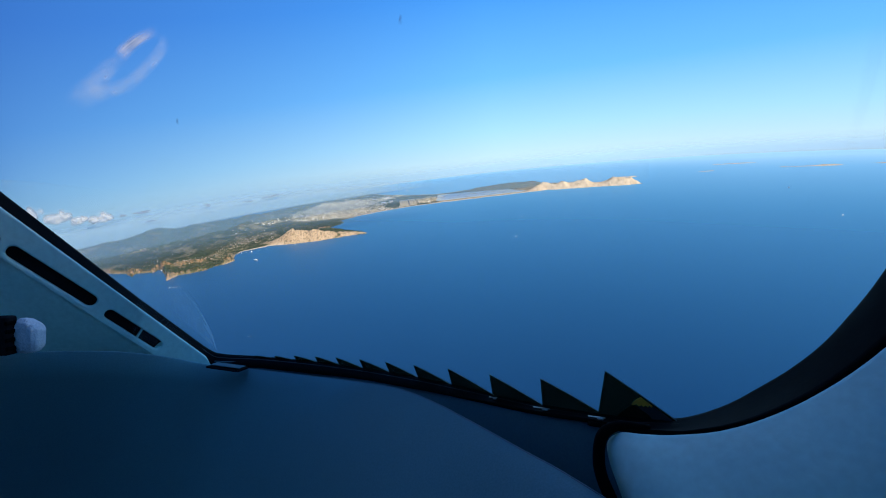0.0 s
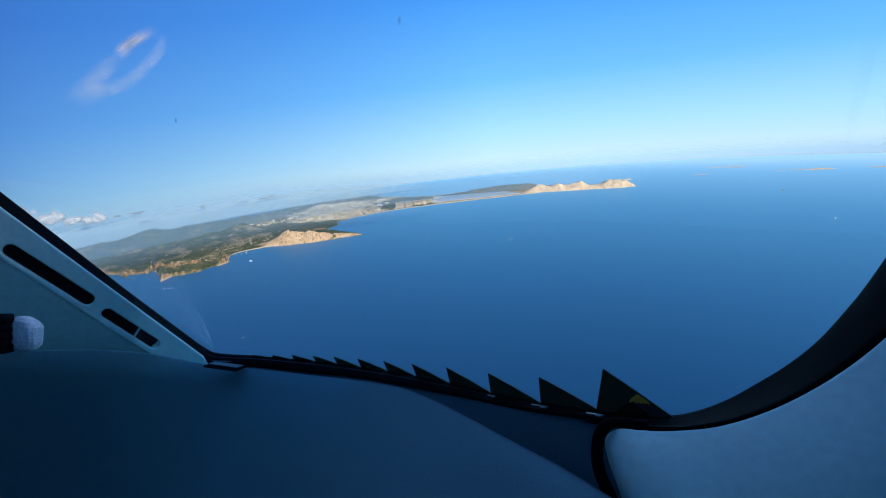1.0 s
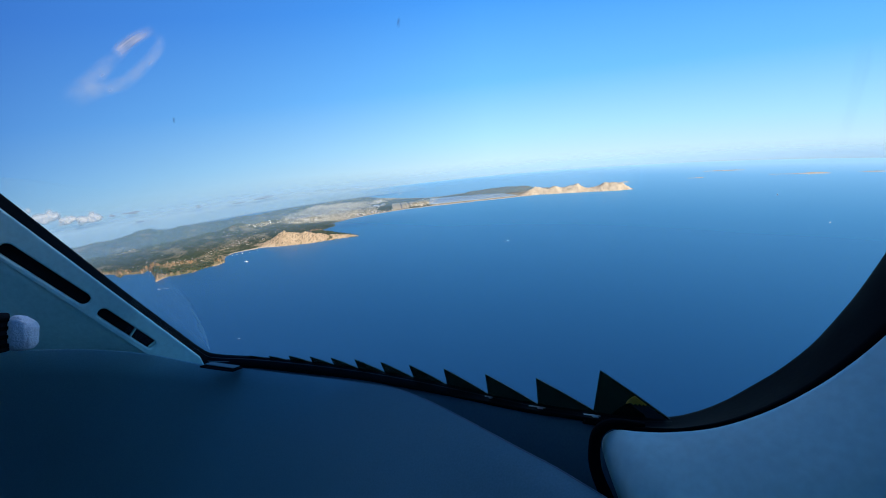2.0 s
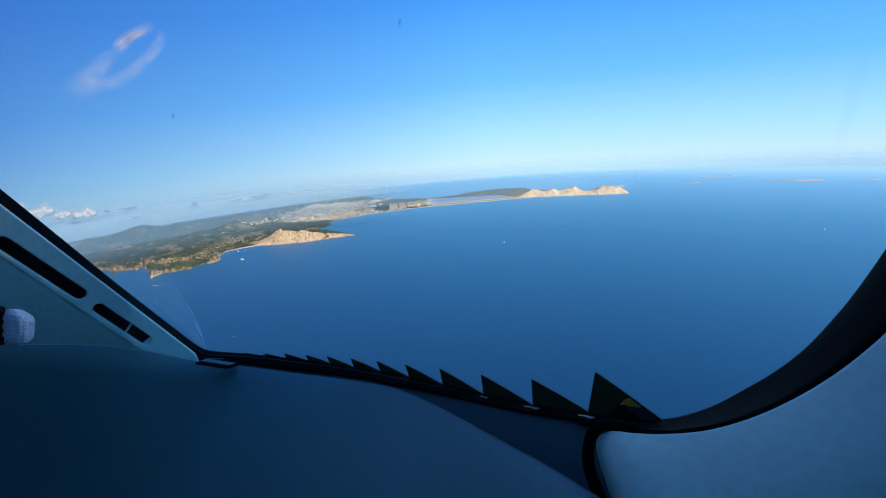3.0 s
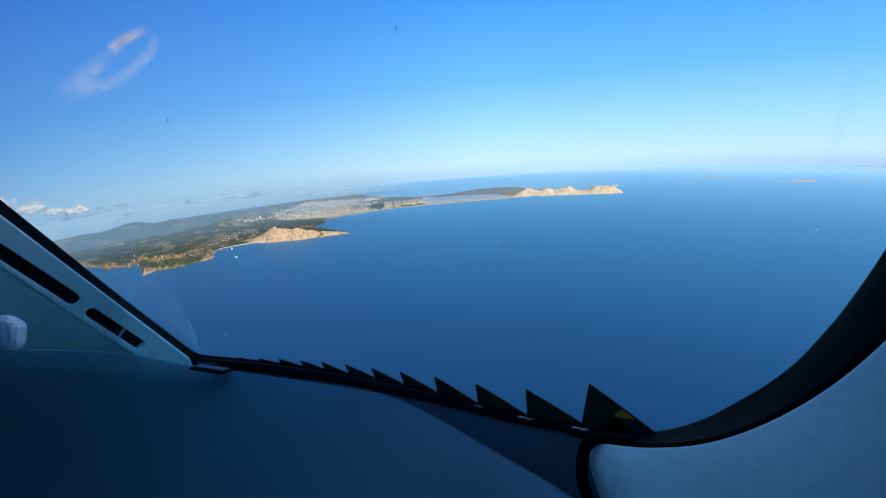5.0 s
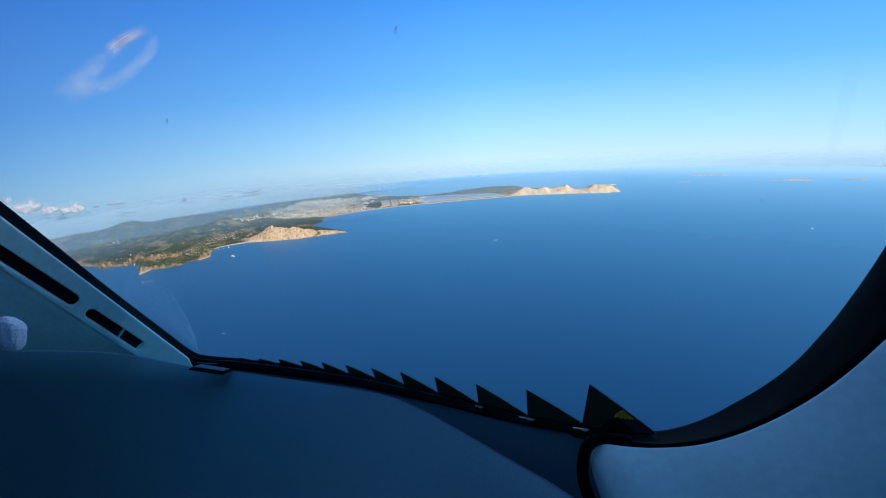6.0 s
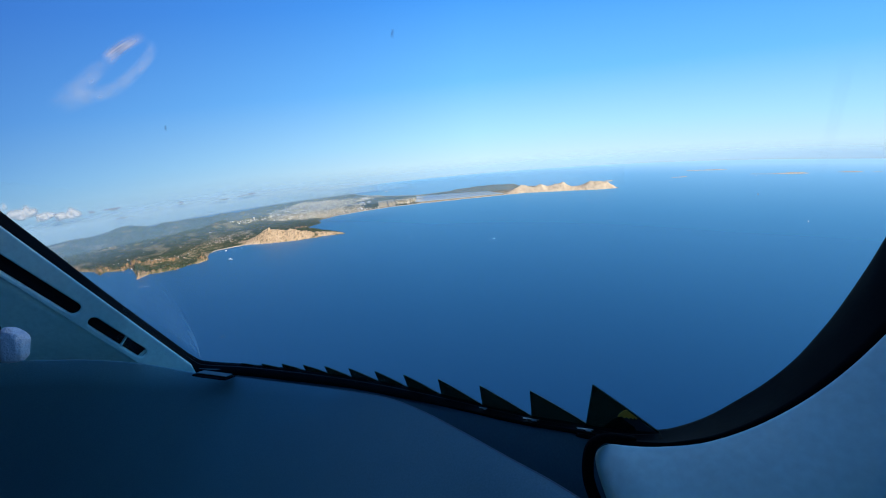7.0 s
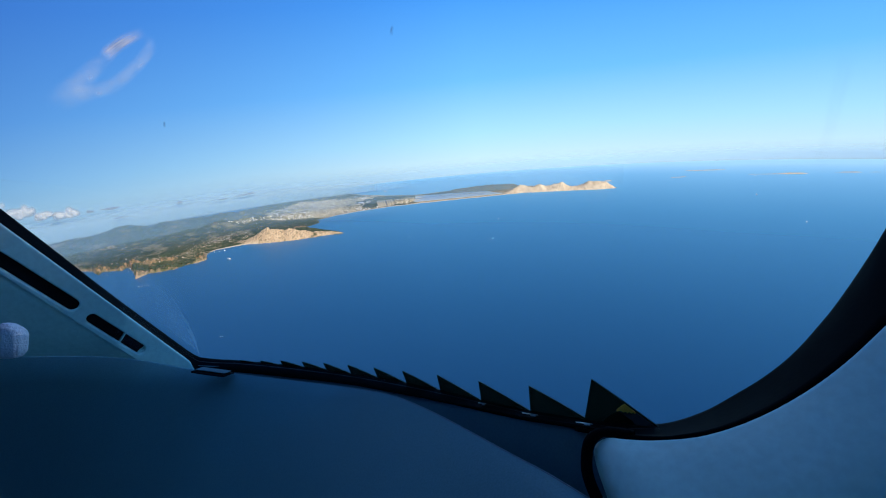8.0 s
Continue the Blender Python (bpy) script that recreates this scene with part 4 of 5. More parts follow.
M_HAZE = [haze_material("near_haze_sheet", 0.24, 0.7, 0.0, (0.40, 0.52), 0.36), haze_material("mid_haze_sheet", 0.27, 0.6, 0.0, (0.62, 0.70), 0.12), haze_material("hill_haze_sheet", 0.78, 0.6, 0.0, (0.42, 0.50), 0.12, ((0.30, 0.46, 0.58), (0.34, 0.50, 0.61))), haze_material("far_haze_sheet", 0.6, 0.32, 1.0, (0.48, 0.66), 0.3)]


def haze_sheet(radius, top, material, base, reach):
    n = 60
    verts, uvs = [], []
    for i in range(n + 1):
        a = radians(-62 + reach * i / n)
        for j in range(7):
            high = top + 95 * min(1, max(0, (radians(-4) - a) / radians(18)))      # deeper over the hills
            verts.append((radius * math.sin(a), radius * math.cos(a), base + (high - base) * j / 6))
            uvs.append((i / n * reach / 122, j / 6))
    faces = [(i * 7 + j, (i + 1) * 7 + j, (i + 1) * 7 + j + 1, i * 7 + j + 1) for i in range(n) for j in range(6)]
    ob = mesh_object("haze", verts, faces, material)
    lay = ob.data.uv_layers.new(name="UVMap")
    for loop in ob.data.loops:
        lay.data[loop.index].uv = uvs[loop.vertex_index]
    tagged(ob, "pale blue sheet painting evening haze over sea and hills", "haze", kind="stuff")


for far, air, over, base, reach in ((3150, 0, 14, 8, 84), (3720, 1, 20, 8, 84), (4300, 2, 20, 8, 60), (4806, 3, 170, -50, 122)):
    haze_sheet(far, 717 * (1 - far / 4800) + over, M_HAZE[air], base, reach)


def sea_glare_material():
    m, n, l, p = nodes_of("sea_glare_tint")
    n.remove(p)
    clear, diffuse, mix = (n.new("ShaderNode" + k) for k in ("BsdfTransparent", "BsdfDiffuse", "MixShader"))
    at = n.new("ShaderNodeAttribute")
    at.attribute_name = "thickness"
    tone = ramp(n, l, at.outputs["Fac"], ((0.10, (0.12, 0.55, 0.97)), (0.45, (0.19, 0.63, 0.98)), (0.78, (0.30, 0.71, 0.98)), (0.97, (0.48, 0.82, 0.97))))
    l.new(tone.outputs[0], diffuse.inputs[0])
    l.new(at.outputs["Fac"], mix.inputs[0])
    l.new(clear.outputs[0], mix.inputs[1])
    l.new(diffuse.outputs[0], mix.inputs[2])
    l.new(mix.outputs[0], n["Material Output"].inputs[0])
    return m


def sea_haze_glare():
    """Sheet on water painting haze and glare, stronger farther out and over open sea."""
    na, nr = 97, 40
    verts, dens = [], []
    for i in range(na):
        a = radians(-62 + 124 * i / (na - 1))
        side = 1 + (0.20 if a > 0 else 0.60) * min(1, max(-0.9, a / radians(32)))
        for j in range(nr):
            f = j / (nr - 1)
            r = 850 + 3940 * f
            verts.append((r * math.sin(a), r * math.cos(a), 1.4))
            # extra brightness painted in towards the sunlit right
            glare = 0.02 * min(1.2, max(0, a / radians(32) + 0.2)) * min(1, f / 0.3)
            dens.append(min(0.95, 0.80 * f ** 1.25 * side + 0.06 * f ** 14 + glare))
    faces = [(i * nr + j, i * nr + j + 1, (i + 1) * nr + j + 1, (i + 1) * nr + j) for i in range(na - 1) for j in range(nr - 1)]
    ob = mesh_object("sea_haze_glare", verts, faces, sea_glare_material())
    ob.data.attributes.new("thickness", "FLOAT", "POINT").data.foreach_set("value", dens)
    tagged(ob, "pale blue sheet painting haze and glare on the far water", "haze", kind="stuff")


sea_haze_glare()

# ---------------------------------------------------------------- flight deck: seal and trim
INNER = [(-0.843, 0.700, 0.243), (-0.792, 0.760, 0.169), (-0.741, 0.820, 0.091), (-0.694, 0.880, 0.016), (-0.634, 0.940, -0.070), (-0.563, 0.990, -0.155), (-0.515, 1.020, -0.208), (-0.483, 1.020, -0.218), (-0.397, 0.975, -0.214),
         (-0.273, 0.900, -0.208), (-0.155, 0.820, -0.204), (-0.054, 0.735, -0.199), (0.027, 0.650, -0.194), (0.090, 0.575, -0.188), (0.139, 0.510, -0.178), (0.171, 0.485, -0.175), (0.208, 0.475, -0.173)]
OUTER = [(-0.795, 0.660, 0.202), (-0.750, 0.720, 0.131), (-0.705, 0.780, 0.055), (-0.663, 0.840, -0.015), (-0.607, 0.900, -0.089), (-0.537, 0.950, -0.168), (-0.495, 0.985, -0.230), (-0.469, 0.975, -0.236), (-0.385, 0.945, -0.228),
         (-0.264, 0.870, -0.221), (-0.149, 0.790, -0.213), (-0.052, 0.705, -0.207), (0.026, 0.620, -0.197), (0.086, 0.545, -0.187), (0.131, 0.480, -0.174), (0.158, 0.455, -0.174), (0.191, 0.435, -0.170)]
RIM_IN = [(0.139, 0.510, -0.178), (0.171, 0.485, -0.175), (0.208, 0.475, -0.173), (0.231, 0.470, -0.167), (0.255, 0.465, -0.156), (0.280, 0.462, -0.141), (0.307, 0.460, -0.124), (0.334, 0.458, -0.102), (0.358, 0.456, -0.075), (0.381, 0.455, -0.046), (0.418, 0.455, 0.008), (0.461, 0.460, 0.078), (0.497, 0.470, 0.178), (0.498, 0.480, 0.317)]
RIM_OUT = [(0.128, 0.470, -0.173), (0.154, 0.445, -0.170), (0.187, 0.425, -0.166), (0.204, 0.415, -0.161), (0.222, 0.405, -0.154), (0.242, 0.400, -0.146), (0.262, 0.395, -0.135), (0.281, 0.390, -0.122), (0.299, 0.385, -0.107), (0.317, 0.380, -0.089), (0.338, 0.375, -0.067), (0.385, 0.370, -0.012), (0.431, 0.370, 0.087), (0.464, 0.380, 0.251)]

seal = empty("windshield_seal", CK, label="black rubber seal round the cockpit windshield", category="window seal", kind="structure")
loft("seal_lip", bulge(spline(INNER, 90), spline(OUTER, 90), 9, (0, -1, 0), 0.008), M_RUBBER, seal, thick=0.004)
loft("side_seal", bulge(spline(RIM_IN, 90), spline(RIM_OUT, 90), 12, (0.3, -0.5, 0.4), -0.010), M_RUBBER, seal, thick=0.004)

bead = [a.lerp(b, 0.22) + Vector((0, -0.006, 0)) for a, b in zip(spline(INNER, 90), spline(OUTER, 90))]
part("seal_bead", tube_bm(bead, 0.0022, 8), M_BEAD, seal, "raised bead along the seal", True)

# the pillar trim with its two demist slots
P0 = Vector((-0.705, 0.780, 0.055))
P1 = Vector((-0.495, 0.985, -0.230))
P2 = Vector((-0.722, 0.800, -0.153))
AX = (P1 - P0).normalized()
AZ = AX.cross(P2 - P0).normalized()
AY = AZ.cross(AX)
PILLAR = Matrix((( AX.x, AY.x, AZ.x, P0.x), (AX.y, AY.y, AZ.y, P0.y), (AX.z, AY.z, AZ.z, P0.z), (0, 0, 0, 1)))
pillar = empty("pillar_trim", CK, label="pale grey windshield pillar trim with two long demist slots", category="pillar trim", kind="structure")
SLOTS = [(-0.125, 0.0390, 0.000, 0.0370, 0.0135), (0.034, 0.0355, 0.1655, 0.0290, 0.0132), (0.2055, 0.0295, 0.3015, 0.0255, 0.0118)]
plate("pillar_cover", [(-0.2, -0.004), (0.39, -0.004), (0.42, 0.008), (0.42, 0.040), (0.36, 0.0405), (-0.2, 0.0565)],
      [slot_ring(*s) for s in SLOTS], PILLAR, 0.012, 0.003, M_TRIM, pillar)
for ax, ay, bx, by, r in SLOTS:
    ln, ang = math.hypot(bx - ax, by - ay), math.atan2(by - ay, bx - ax)
    duct = part("slot_duct", box_bm((ln + 2 * r + 0.02, 2 * r + 0.016, 0.03), (0, 0, 0), 0.004), M_DARK, pillar, "dark recess of the demist slot")
    duct.matrix_basis = PILLAR @ Matrix.Translation(((ax + bx) / 2, (ay + by) / 2, 0.026)) @ Matrix.Rotation(ang, 4, "Z")
vane = part("slot_vane", box_bm((0.0022, 0.021, 0.012), (0, 0, 0), 0.0008), M_TRIM, pillar, "thin grey vane across the slot")
vane.matrix_basis = PILLAR @ Matrix.Translation((0.2660, 0.0262, 0.004)) @ Matrix.Rotation(-0.25, 4, "Z")
vane = part("slot_end_cap", box_bm((0.006, 0.015, 0.008), (0, 0, 0), 0.002), M_TRIM, pillar)
vane.matrix_basis = PILLAR @ Matrix.Translation((0.3085, 0.0268, 0.005)) @ Matrix.Rotation(0.1, 4, "Z")
low_a = [P0 + AX * a + AY * (0.0530 - 0.030 * a) + AZ * 0.001 for a in (-0.2 + 0.62 * k / 39 for k in range(40))]
low_b = spline([(-1.032, 0.860, -0.224), (-0.909, 0.875, -0.228), (-0.811, 0.900, -0.235), (-0.714, 0.950, -0.250), (-0.600, 1.000, -0.268), (-0.520, 1.020, -0.285)], 40)
loft("pillar_lower_panel", bulge(low_a, low_b, 14, (0, -1, 0), 0.012), M_TRIM, pillar, thick=0.004)

# the padded glareshield
crest = spline([(-0.773, 0.620, -0.120), (-0.707, 0.680, -0.134), (-0.667, 0.740, -0.147), (-0.583, 0.800, -0.160), (-0.528, 0.860, -0.182), (-0.470, 0.930, -0.217), (-0.377, 0.900, -0.219), (-0.252, 0.830, -0.215), (-0.162, 0.765, -0.208), (-0.082, 0.690, -0.199),
                (-0.032, 0.630, -0.198), (0.011, 0.570, -0.200), (0.066, 0.490, -0.204), (0.093, 0.455, -0.207), (0.119, 0.420, -0.212), (0.150, 0.385, -0.221)], 120)
near = spline([(-1.200, 0.818, -0.823), (-1.060, 0.898, -0.899), (-0.780, 0.870, -0.868), (-0.331, 0.600, -0.597), (-0.083, 0.400, -0.396), (0.027, 0.340, -0.336), (0.096, 0.310, -0.287), (0.127, 0.300, -0.261)], 120)
back = [q + Vector((0, 0.02, -0.012)) for q in crest]
deep = [q + Vector((0, 0.06, -0.03)) for q in crest]
rows = [deep, back] + [[c + Vector((0, 0.006 * math.cos(a) , 0.006 * (math.sin(a) - 1))) for c in crest] for a in (0.3, 0.9, 1.57, 2.2)]
for i in range(1, 17):
    f = i / 16
    rows.append([c.lerp(n, f) + Vector((0, -0.012 * f ** 0.5 * (1 - f), 0.012 * math.sin(math.pi * f ** 0.8) - 0.002)) for c, n in zip(crest, near)])
shield = empty("glareshield", CK, label="dark grey padded glareshield below the windshield", category="glareshield")
loft("pad", rows, M_PAD, shield)
# thin lighter tube paints the soft highlight along the crest
part("crest_highlight", tube_bm([q + Vector((0, -0.001, -0.0005)) for q in crest[40:]], 0.0008, 8), M_CREST_LINE, shield, "fine lighter line painting the crest highlight", True)

# the shelf between glareshield and windshield
shelf_far = spline([(-0.499, 1.000, -0.226), (-0.389, 0.955, -0.222), (-0.269, 0.885, -0.217), (-0.151, 0.800, -0.210), (-0.052, 0.715, -0.205), (0.026, 0.630, -0.196), (0.087, 0.552, -0.187), (0.133, 0.487, -0.175), (0.153, 0.455, -0.170)], 70)
shelf_near = spline([(-0.491, 0.985, -0.255), (-0.380, 0.935, -0.247), (-0.262, 0.865, -0.244), (-0.147, 0.780, -0.235), (-0.050, 0.690, -0.233), (0.025, 0.600, -0.244), (0.083, 0.525, -0.251), (0.127, 0.465, -0.252), (0.159, 0.435, -0.260)], 70)
shelf = loft("windshield_shelf", bulge(shelf_far, shelf_near, 12, (0, 0, 1), 0.004), M_SHELF, None, CK, thick=0.004)
tagged(shelf, "dark matt shelf along the foot of the windshield", "shelf", kind="structure")

# the small dark lip by the pillar's foot
lip = empty("vent_lip", CK, label="flat black air outlet lip at the pillar's foot", category="air outlet")
lip_m = Matrix.Translation((-0.416, 0.890, -0.2125)) @ Matrix.Rotation(radians(5), 4, "Y") @ Matrix.Rotation(radians(-12), 4, "Z")
part("lip_body", box_bm((0.068, 0.03, 0.0032), (0, 0, -0.001), 0.0015, 3, lip_m), M_RUBBER, lip, smooth=True)
part("lip_slot", box_bm((0.050, 0.004, 0.003), (0.002, -0.014, -0.001), 0.001, 2, lip_m), M_DARK, lip)
part("lip_edge", box_bm((0.060, 0.02, 0.0012), (0.0, 0.002, 0.0024), 0.0006, 2, lip_m), M_SHELF, lip, "grey upper edge")

# the row of saw-toothed fins standing along the sill
FIN_TIPS = [(-0.397, 0.970, -0.210), (-0.347, 0.940, -0.205), (-0.299, 0.910, -0.199), (-0.251, 0.880, -0.195), (-0.206, 0.850, -0.191), (-0.158, 0.815, -0.187), (-0.110, 0.780, -0.184), (-0.061, 0.735, -0.179), (-0.009, 0.685, -0.173), (0.044, 0.620, -0.165), (0.097, 0.560, -0.155), (0.151, 0.500, -0.132)]
FIN_ENDS = [(-0.340, 0.940, -0.212), (-0.291, 0.910, -0.210), (-0.242, 0.880, -0.207), (-0.196, 0.850, -0.205), (-0.148, 0.815, -0.204), (-0.100, 0.780, -0.202), (-0.051, 0.735, -0.200), (-0.002, 0.685, -0.197), (0.049, 0.620, -0.191), (0.101, 0.560, -0.186), (0.145, 0.500, -0.173), (0.206, 0.468, -0.171)]
FIN_ROOT = [(-0.392, 0.970, -0.218), (-0.339, 0.940, -0.217), (-0.291, 0.910, -0.215), (-0.242, 0.880, -0.212), (-0.196, 0.850, -0.211), (-0.148, 0.815, -0.210), (-0.100, 0.780, -0.208), (-0.051, 0.735, -0.207), (-0.002, 0.685, -0.205), (0.048, 0.620, -0.195), (0.099, 0.560, -0.190), (0.142, 0.500, -0.181)]
strip_thing = empty("fin_strip", CK, label="row of dark smoked plastic saw-tooth fins along the windshield sill", category="fin strip")
for k, (tip, end, root) in enumerate(zip(FIN_TIPS, FIN_ENDS, FIN_ROOT)):
    tip, end, root = Vector(tip), Vector(end), Vector(root)
    drop = Vector((0, 0, -0.012 if k < 11 else -0.008))
    bm = bmesh.new()
    n = 7
    front = [root + drop, root, root.lerp(tip, .5), tip]
    front += [tip.lerp(end, i / n) + Vector((0, 0, 0.0006 * math.sin(math.pi * i / n))) for i in range(1, n + 1)] + [end + drop]
    thick = Vector((0.0007, 0.0016, 0))
    va, vb = [bm.verts.new(q - thick) for q in front], [bm.verts.new(q + thick) for q in front]
    bm.faces.new(va)
    bm.faces.new(vb[::-1])
    for i in range(len(va)):
        j = (i + 1) % len(va)
        bm.faces.new((va[i], vb[i], vb[j], va[j]))
    fin = part("fin", bm, M_FIN, strip_thing)
    # pale tube paints the light caught along the fin's upper edge
    part("edge", tube_bm([tip, tip.lerp(end, .5) + Vector((0, 0, 0.0006)), end], 0.0005 if k < 8 else 0.0007, 6), M_FINEDGE, fin, "pale painted highlight on the upper edge")
    if k == 11:
        # mustard patch paints an orange reflection on the last fin
        c = tip.lerp(end, 0.50) + Vector((0, -0.0046, -0.0008))
        lean = (end.y - tip.y) / (end.x - tip.x)
        mk = bmesh.new()
        vs = [mk.verts.new(c + Vector((x, lean * x, z))) for x, z in ((0, 0), (.0042, -.0034), (.0086, -.0068), (.0075, -.0085), (.006, -.0068), (.0048, -.0088), (.003, -.0070), (.0015, -.0090), (0, -.0072), (-.002, -.0088), (-.004, -.0072), (-.0075, -.0085), (-.006, -.0052), (-.003, -.002))]
        r = bmesh.ops.extrude_face_region(mk, geom=[mk.faces.new(vs)])
        bmesh.ops.translate(mk, vec=(0, 0.0012, 0), verts=[v for v in r["geom"] if isinstance(v, bmesh.types.BMVert)])
        part("mark", mk, M_MUSTARD, fin, "mustard-yellow reflection painted as a thin patch")
        lower = bmesh.new()
        vs = [lower.verts.new(c + Vector((x, 0.0014 + lean * x, z))) for x, z in ((.0086, -.0072), (.0215, -.0166), (.0335, -.0252), (.006, -.0262), (-.021, -.0262), (-.0185, -.0205), (-.014, -.0150), (-.009, -.0106), (-.003, -.0078))]
        r = bmesh.ops.extrude_face_region(lower, geom=[lower.faces.new(vs)])
        bmesh.ops.translate(lower, vec=(0, 0.0012, 0), verts=[v for v in r["geom"] if isinstance(v, bmesh.types.BMVert)])
        part("lower_panel", lower, M_PANEL, fin, "greyer lower panel with a curved edge")


def clip(at, length, ang):
    e = empty("sill_clip", CK @ Matrix.Translation(at) @ Matrix.Rotation(radians(ang), 4, "Y"), label="small bright metal clip on the windshield sill", category="clip", group="sill clips")
    part("bar", box_bm((length, 0.003, 0.0007), (0, 0, 0), 0.0005), M_CHROME, e)
    part("tongue", box_bm((length * .35, 0.004, 0.0014), (length * .18, -0.001, -0.0008), 0.0008), M_CHROME, e)


clip((0.093, 0.535, -0.179), 0.018, 9)
clip((0.133, 0.468, -0.166), 0.016, 8)
clip((0.046, 0.600, -0.187), 0.010, 8)

# the pale side trim below the side seal
trim_edge = spline([(0.170, 0.400, -0.297), (0.149, 0.415, -0.246), (0.138, 0.430, -0.209), (0.133, 0.435, -0.189), (0.134, 0.438, -0.176), (0.144, 0.435, -0.168), (0.161, 0.428, -0.167), (0.184, 0.420, -0.165), (0.216, 0.403, -0.155), (0.255, 0.391, -0.136), (0.296, 0.380, -0.106), (0.333, 0.370, -0.067), (0.380, 0.365, -0.012), (0.440, 0.360, 0.085)], 120)
trim_in = spline([(0.215, 0.360, -0.374), (0.208, 0.355, -0.349), (0.205, 0.350, -0.324), (0.206, 0.345, -0.307), (0.215, 0.340, -0.295), (0.227, 0.335, -0.286), (0.243, 0.330, -0.278), (0.276, 0.320, -0.260), (0.332, 0.308, -0.224), (0.396, 0.295, -0.178), (0.448, 0.285, -0.129), (0.488, 0.280, -0.078), (0.536, 0.280, -0.006)], 120)
rows = [[q * 1.07 + Vector((0.01, 0, -0.01)) for q in trim_edge], [q * 1.02 + Vector((0.002, 0, -0.002)) for q in trim_edge]]
for i in range(0, 18):
    f = (i / 17) ** 1.6
    bow = math.sin(math.pi * min(1, f * 1.0))
    rows.append([p.lerp(q, f) + Vector((-0.010, -0.030, 0.012)) * bow + Vector((0, -0.007, 0)) * min(1, f * 14) for p, q in zip(trim_edge, trim_in)])
side = empty("side_trim", CK, label="smooth pale grey moulded trim beside the windshield", category="side trim", kind="structure")
loft("side_panel", rows, M_TRIM, side)
# black tube fills the dark gap along the trim's left edge
gap_path = [Vector(q) for q in ((0.172, 0.445, -0.168), (0.144, 0.440, -0.164), (0.129, 0.436, -0.170), (0.124, 0.432, -0.186), (0.124, 0.426, -0.200), (0.129, 0.416, -0.216), (0.143, 0.405, -0.249), (0.161, 0.395, -0.289))]
g = part("gap_tube", tube_bm(spline(gap_path, 40), lambda f: 0.003 + 0.0022 * min(1, f * 4), 12), M_RUBBER, seal, smooth=True)

# fleece pad and dark holder at the foot of the pillar
pad = empty("fleece_pad", CK @ Matrix.Translation((-0.613, 0.700, -0.115)), label="white fleece pad tucked beside the pillar", category="pad")
bm = bmesh.new()
bmesh.ops.create_icosphere(bm, subdivisions=5, radius=1)
for v in bm.verts:
    c = v.co.copy()
    q = Vector([math.copysign(abs(w) ** 0.6, w) for w in c])           # a squarish cushion, its top sloping away
    v.co = Vector((q.x * 0.0190, q.y * 0.014, q.z * 0.025 - 0.010 * max(0, q.x) * max(0, q.z))) * (1 + 0.05 * noise.noise(c * 2.1) + 0.016 * noise.noise(c * 11))
part("fleece", bm, M_CLOTH, pad, smooth=True)
holder = empty("black_holder", CK @ Matrix.Translation((-0.634, 0.684, -0.112)), label="black ribbed holder beside the white pad", category="holder")
part("holder_body", box_bm((0.024, 0.02, 0.055), (0, 0, 0), 0.004, 3), M_DARK, holder, smooth=True)
for k in range(4):
    part("rib", box_bm((0.004, 0.016, 0.006), (0.012, -0.003, -0.018 + 0.012 * k), 0.0015), M_RUBBER, holder)

# ---------------------------------------------------------------- windshield pane and the patches laid on it
GLASS = [(-1.190, 0.950, 0.822), (0.649, 0.620, 0.552), (0.527, 0.500, -0.236), (-1.397, 1.120, -0.115)]


def on_glass(u, v, lift=0.0):
    a, b, c, d = (Vector(q) for q in GLASS)
    q = a.lerp(b, u).lerp(d.lerp(c, u), v)
    return q + Vector((0, -lift, 0))


pane = empty("windshield_pane", CK, label="clear cockpit windshield pane with faint streaks and specks", category="window pane", kind="structure")
pr = [[on_glass(i / 12, j / 8) + Vector((0, 0.04, 0)) for i in range(13)] for j in range(9)]
glass = loft("glass", pr, M_PANE, pane)
glass.visible_shadow = False


def pane_mark(name, path, widths, material, label):
    """A ribbon on the inside of the pane, with its own length and width coordinates."""
    pts = spline(path, 24)
    ws = [widths[0] + (widths[1] - widths[0]) * i / 23 for i in range(24)]
    verts, uvs = [], []
    for i, q in enumerate(pts):
        d = (pts[min(i + 1, 23)] - pts[max(i - 1, 0)]).normalized()
        s = d.cross(q.normalized()).normalized()
        for j in range(7):
            verts.append(tuple(q + s * ws[i] * (j / 6 - 0.5)))
            uvs.append((i / 23, j / 6))
    faces = [(i * 7 + j, i * 7 + j + 1, (i + 1) * 7 + j + 1, (i + 1) * 7 + j) for i in range(23) for j in range(6)]
    ob = mesh_object(name, verts, faces, material, pane, label=label)
    lay = ob.data.uv_layers.new(name="UVMap")
    for loop in ob.data.loops:
        lay.data[loop.index].uv = uvs[loop.vertex_index]


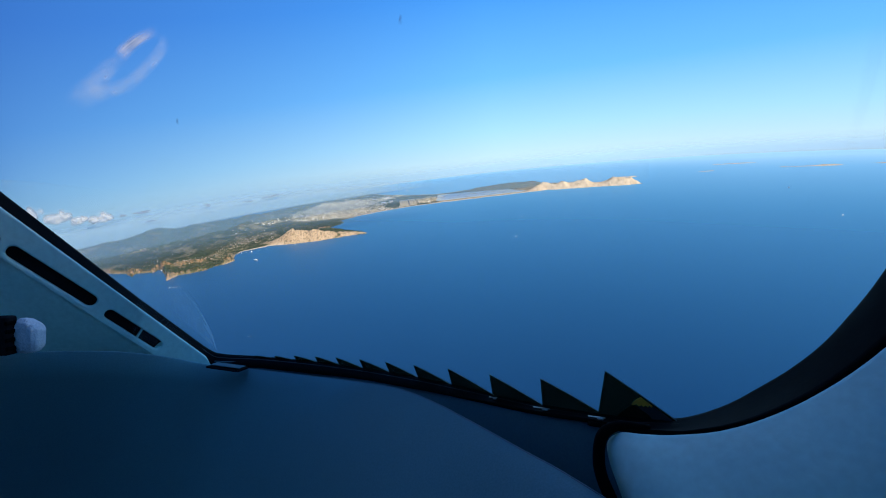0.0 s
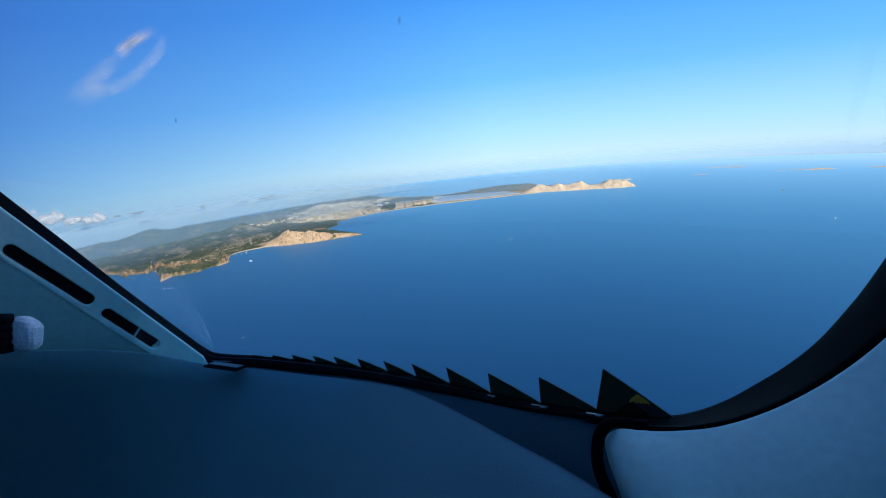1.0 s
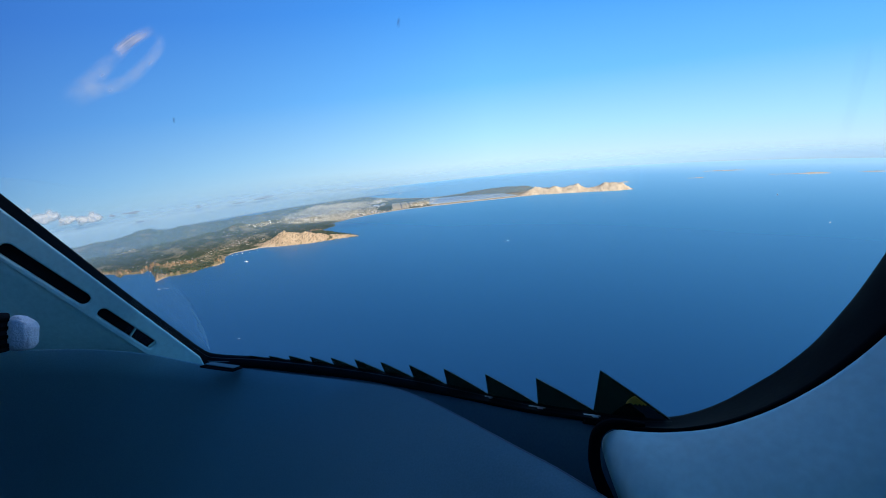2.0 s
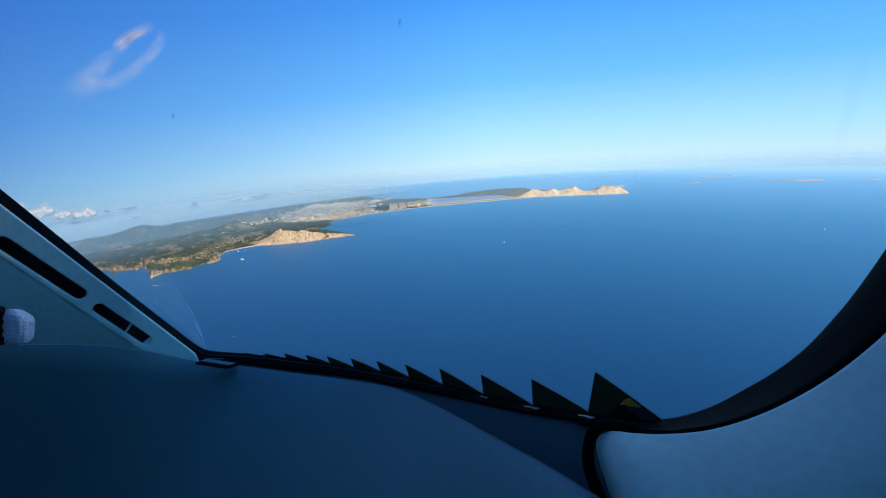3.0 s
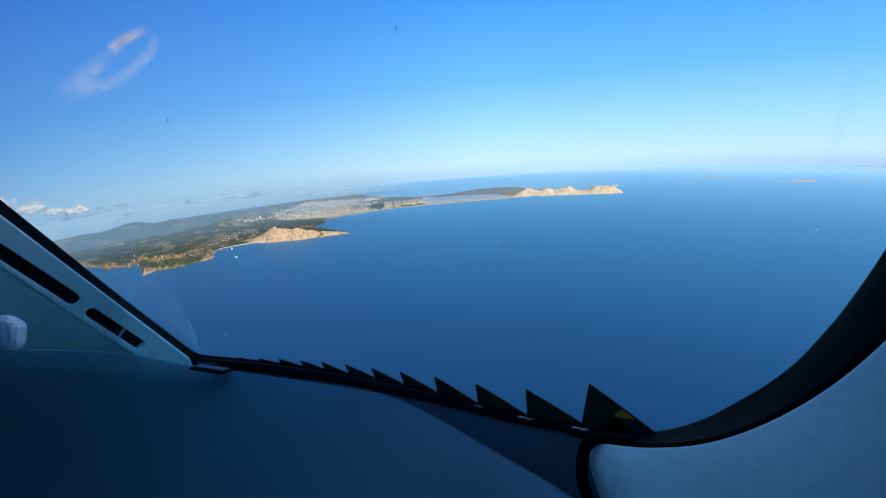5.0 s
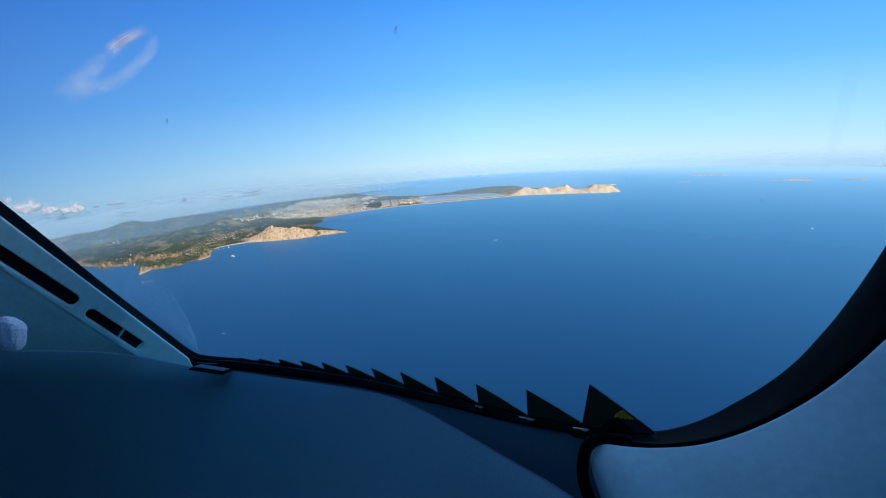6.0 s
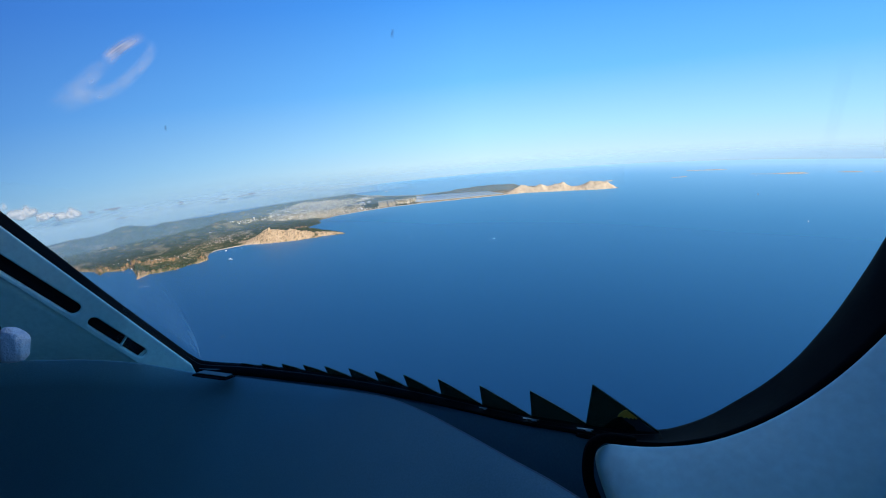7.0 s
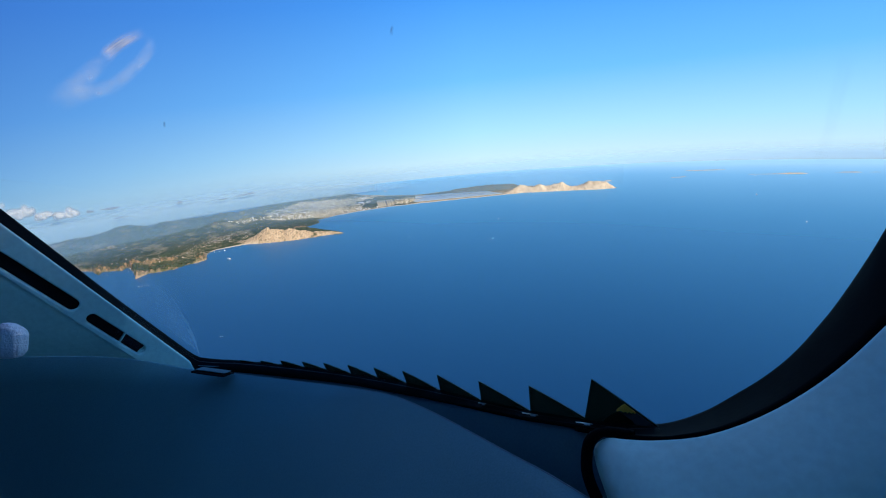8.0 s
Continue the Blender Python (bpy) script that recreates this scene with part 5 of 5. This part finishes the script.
def veil():
    """Glare painted in the pane's lower corner, ending in a curved edge."""
    left = spline([(-0.830, 1.080, 0.045), (-0.706, 1.080, -0.079), (-0.631, 1.080, -0.139), (-0.557, 1.080, -0.197), (-0.536, 1.080, -0.217)], 30)
    right = spline([(-0.690, 1.080, 0.040), (-0.594, 1.080, -0.079), (-0.559, 1.080, -0.129), (-0.538, 1.080, -0.179), (-0.529, 1.080, -0.221)], 30)
    verts, uvs = [], []
    for i, (a, b) in enumerate(zip(left, right)):
        for j in range(13):
            verts.append(tuple(a.lerp(b, j / 12)))
            uvs.append((i / 29, j / 12))
    faces = [(i * 13 + j, i * 13 + j + 1, (i + 1) * 13 + j + 1, (i + 1) * 13 + j) for i in range(29) for j in range(12)]
    ob = mesh_object("pane_glare", verts, faces, M_VEIL, pane, label="painted pale glare with a curved edge")
    lay = ob.data.uv_layers.new(name="UVMap")
    for loop in ob.data.loops:
        lay.data[loop.index].uv = uvs[loop.vertex_index]


pane_mark("pane_mark", [(-0.626, 0.930, 0.369), (-0.611, 0.930, 0.387), (-0.579, 0.920, 0.401), (-0.540, 0.920, 0.420)], (0.030, 0.024), M_WHITISH, "whitish streaky patch")
pane_mark("pane_mark", [(-0.544, 0.930, 0.417), (-0.539, 0.930, 0.391), (-0.566, 0.930, 0.357), (-0.600, 0.930, 0.327), (-0.640, 0.930, 0.298)], (0.022, 0.034), M_FILM, "thin whitish patch")
pane_mark("pane_mark", [(-0.605, 0.930, 0.384), (-0.644, 0.930, 0.354), (-0.679, 0.930, 0.320), (-0.730, 0.930, 0.279)], (0.026, 0.055), M_FILM, "thin whitish patch")
pane_mark("pane_mark", [(-0.586, 0.932, 0.340), (-0.624, 0.932, 0.318), (-0.667, 0.932, 0.307), (-0.723, 0.932, 0.287)], (0.022, 0.05), M_FILM, "thin whitish patch")
veil()
# window reflection painted on the pane as a pale ribbon
pane_mark("streak", [(0.53, 0.62, 0.271), (0.518, 0.62, 0.207), (0.501, 0.62, 0.143), (0.481, 0.62, 0.079)], (0.030, 0.014), M_STREAK, "faint pale reflection painted as a streak")
pane_mark("speck", [(-0.077, 0.850, 0.395), (-0.078, 0.850, 0.386), (-0.079, 0.850, 0.374)], (0.007, 0.009), M_SPECK, "small dark speck")
pane_mark("speck", [(-0.500, 0.900, 0.246), (-0.499, 0.900, 0.239), (-0.499, 0.900, 0.232)], (0.006, 0.006), M_SPECK, "small dark speck")

# ---------------------------------------------------------------- unseen cabin round and behind the pilot's seat; its openings shape the light inside
def slab(name, size, at, material, label, category):
    ob = part(name, box_bm(size, at), material, None)
    ob.matrix_basis = CK
    tagged(ob, label, category, kind="structure")


slab("floor", (3.5, 3.6, 0.06), (-0.5, -0.5, -1.25), M_FLOOR, "dark blue carpeted flight deck floor", "floor")
slab("ceiling", (3.5, 2.2, 0.06), (-0.45, -1.2, 0.62), M_LINING, "pale grey flight deck ceiling lining", "ceiling")
slab("wall_back", (3.5, 0.06, 1.9), (-0.45, -2.3, -0.31), M_LINING, "pale grey flight deck rear wall", "wall")
slab("wall_front", (2.7, 0.05, 0.62), (-0.6, 1.28, -0.93), M_DARK, "dark bulkhead under the windshield", "wall")
for name, x in (("wall_left", -1.32), ("wall_right", 1.25)):
    e = empty(name, CK, label="pale grey flight deck side wall with a window opening", category="wall", kind="structure")
    # sill heights are set by how much light each side lets in
    top = 0.18 if x < 0 else -0.22
    part("lower_wall", box_bm((0.06, 3.6, 1.22 + top), (x, -0.5, (top - 1.22) / 2)), M_LINING, e)
    part("upper_wall", box_bm((0.06, 2.2, 0.10), (x, -1.2, 0.54)), M_LINING, e)
    part("rear_wall", box_bm((0.06, 1.4, 0.49 - top), (x, -1.6, (0.49 + top) / 2)), M_LINING, e)
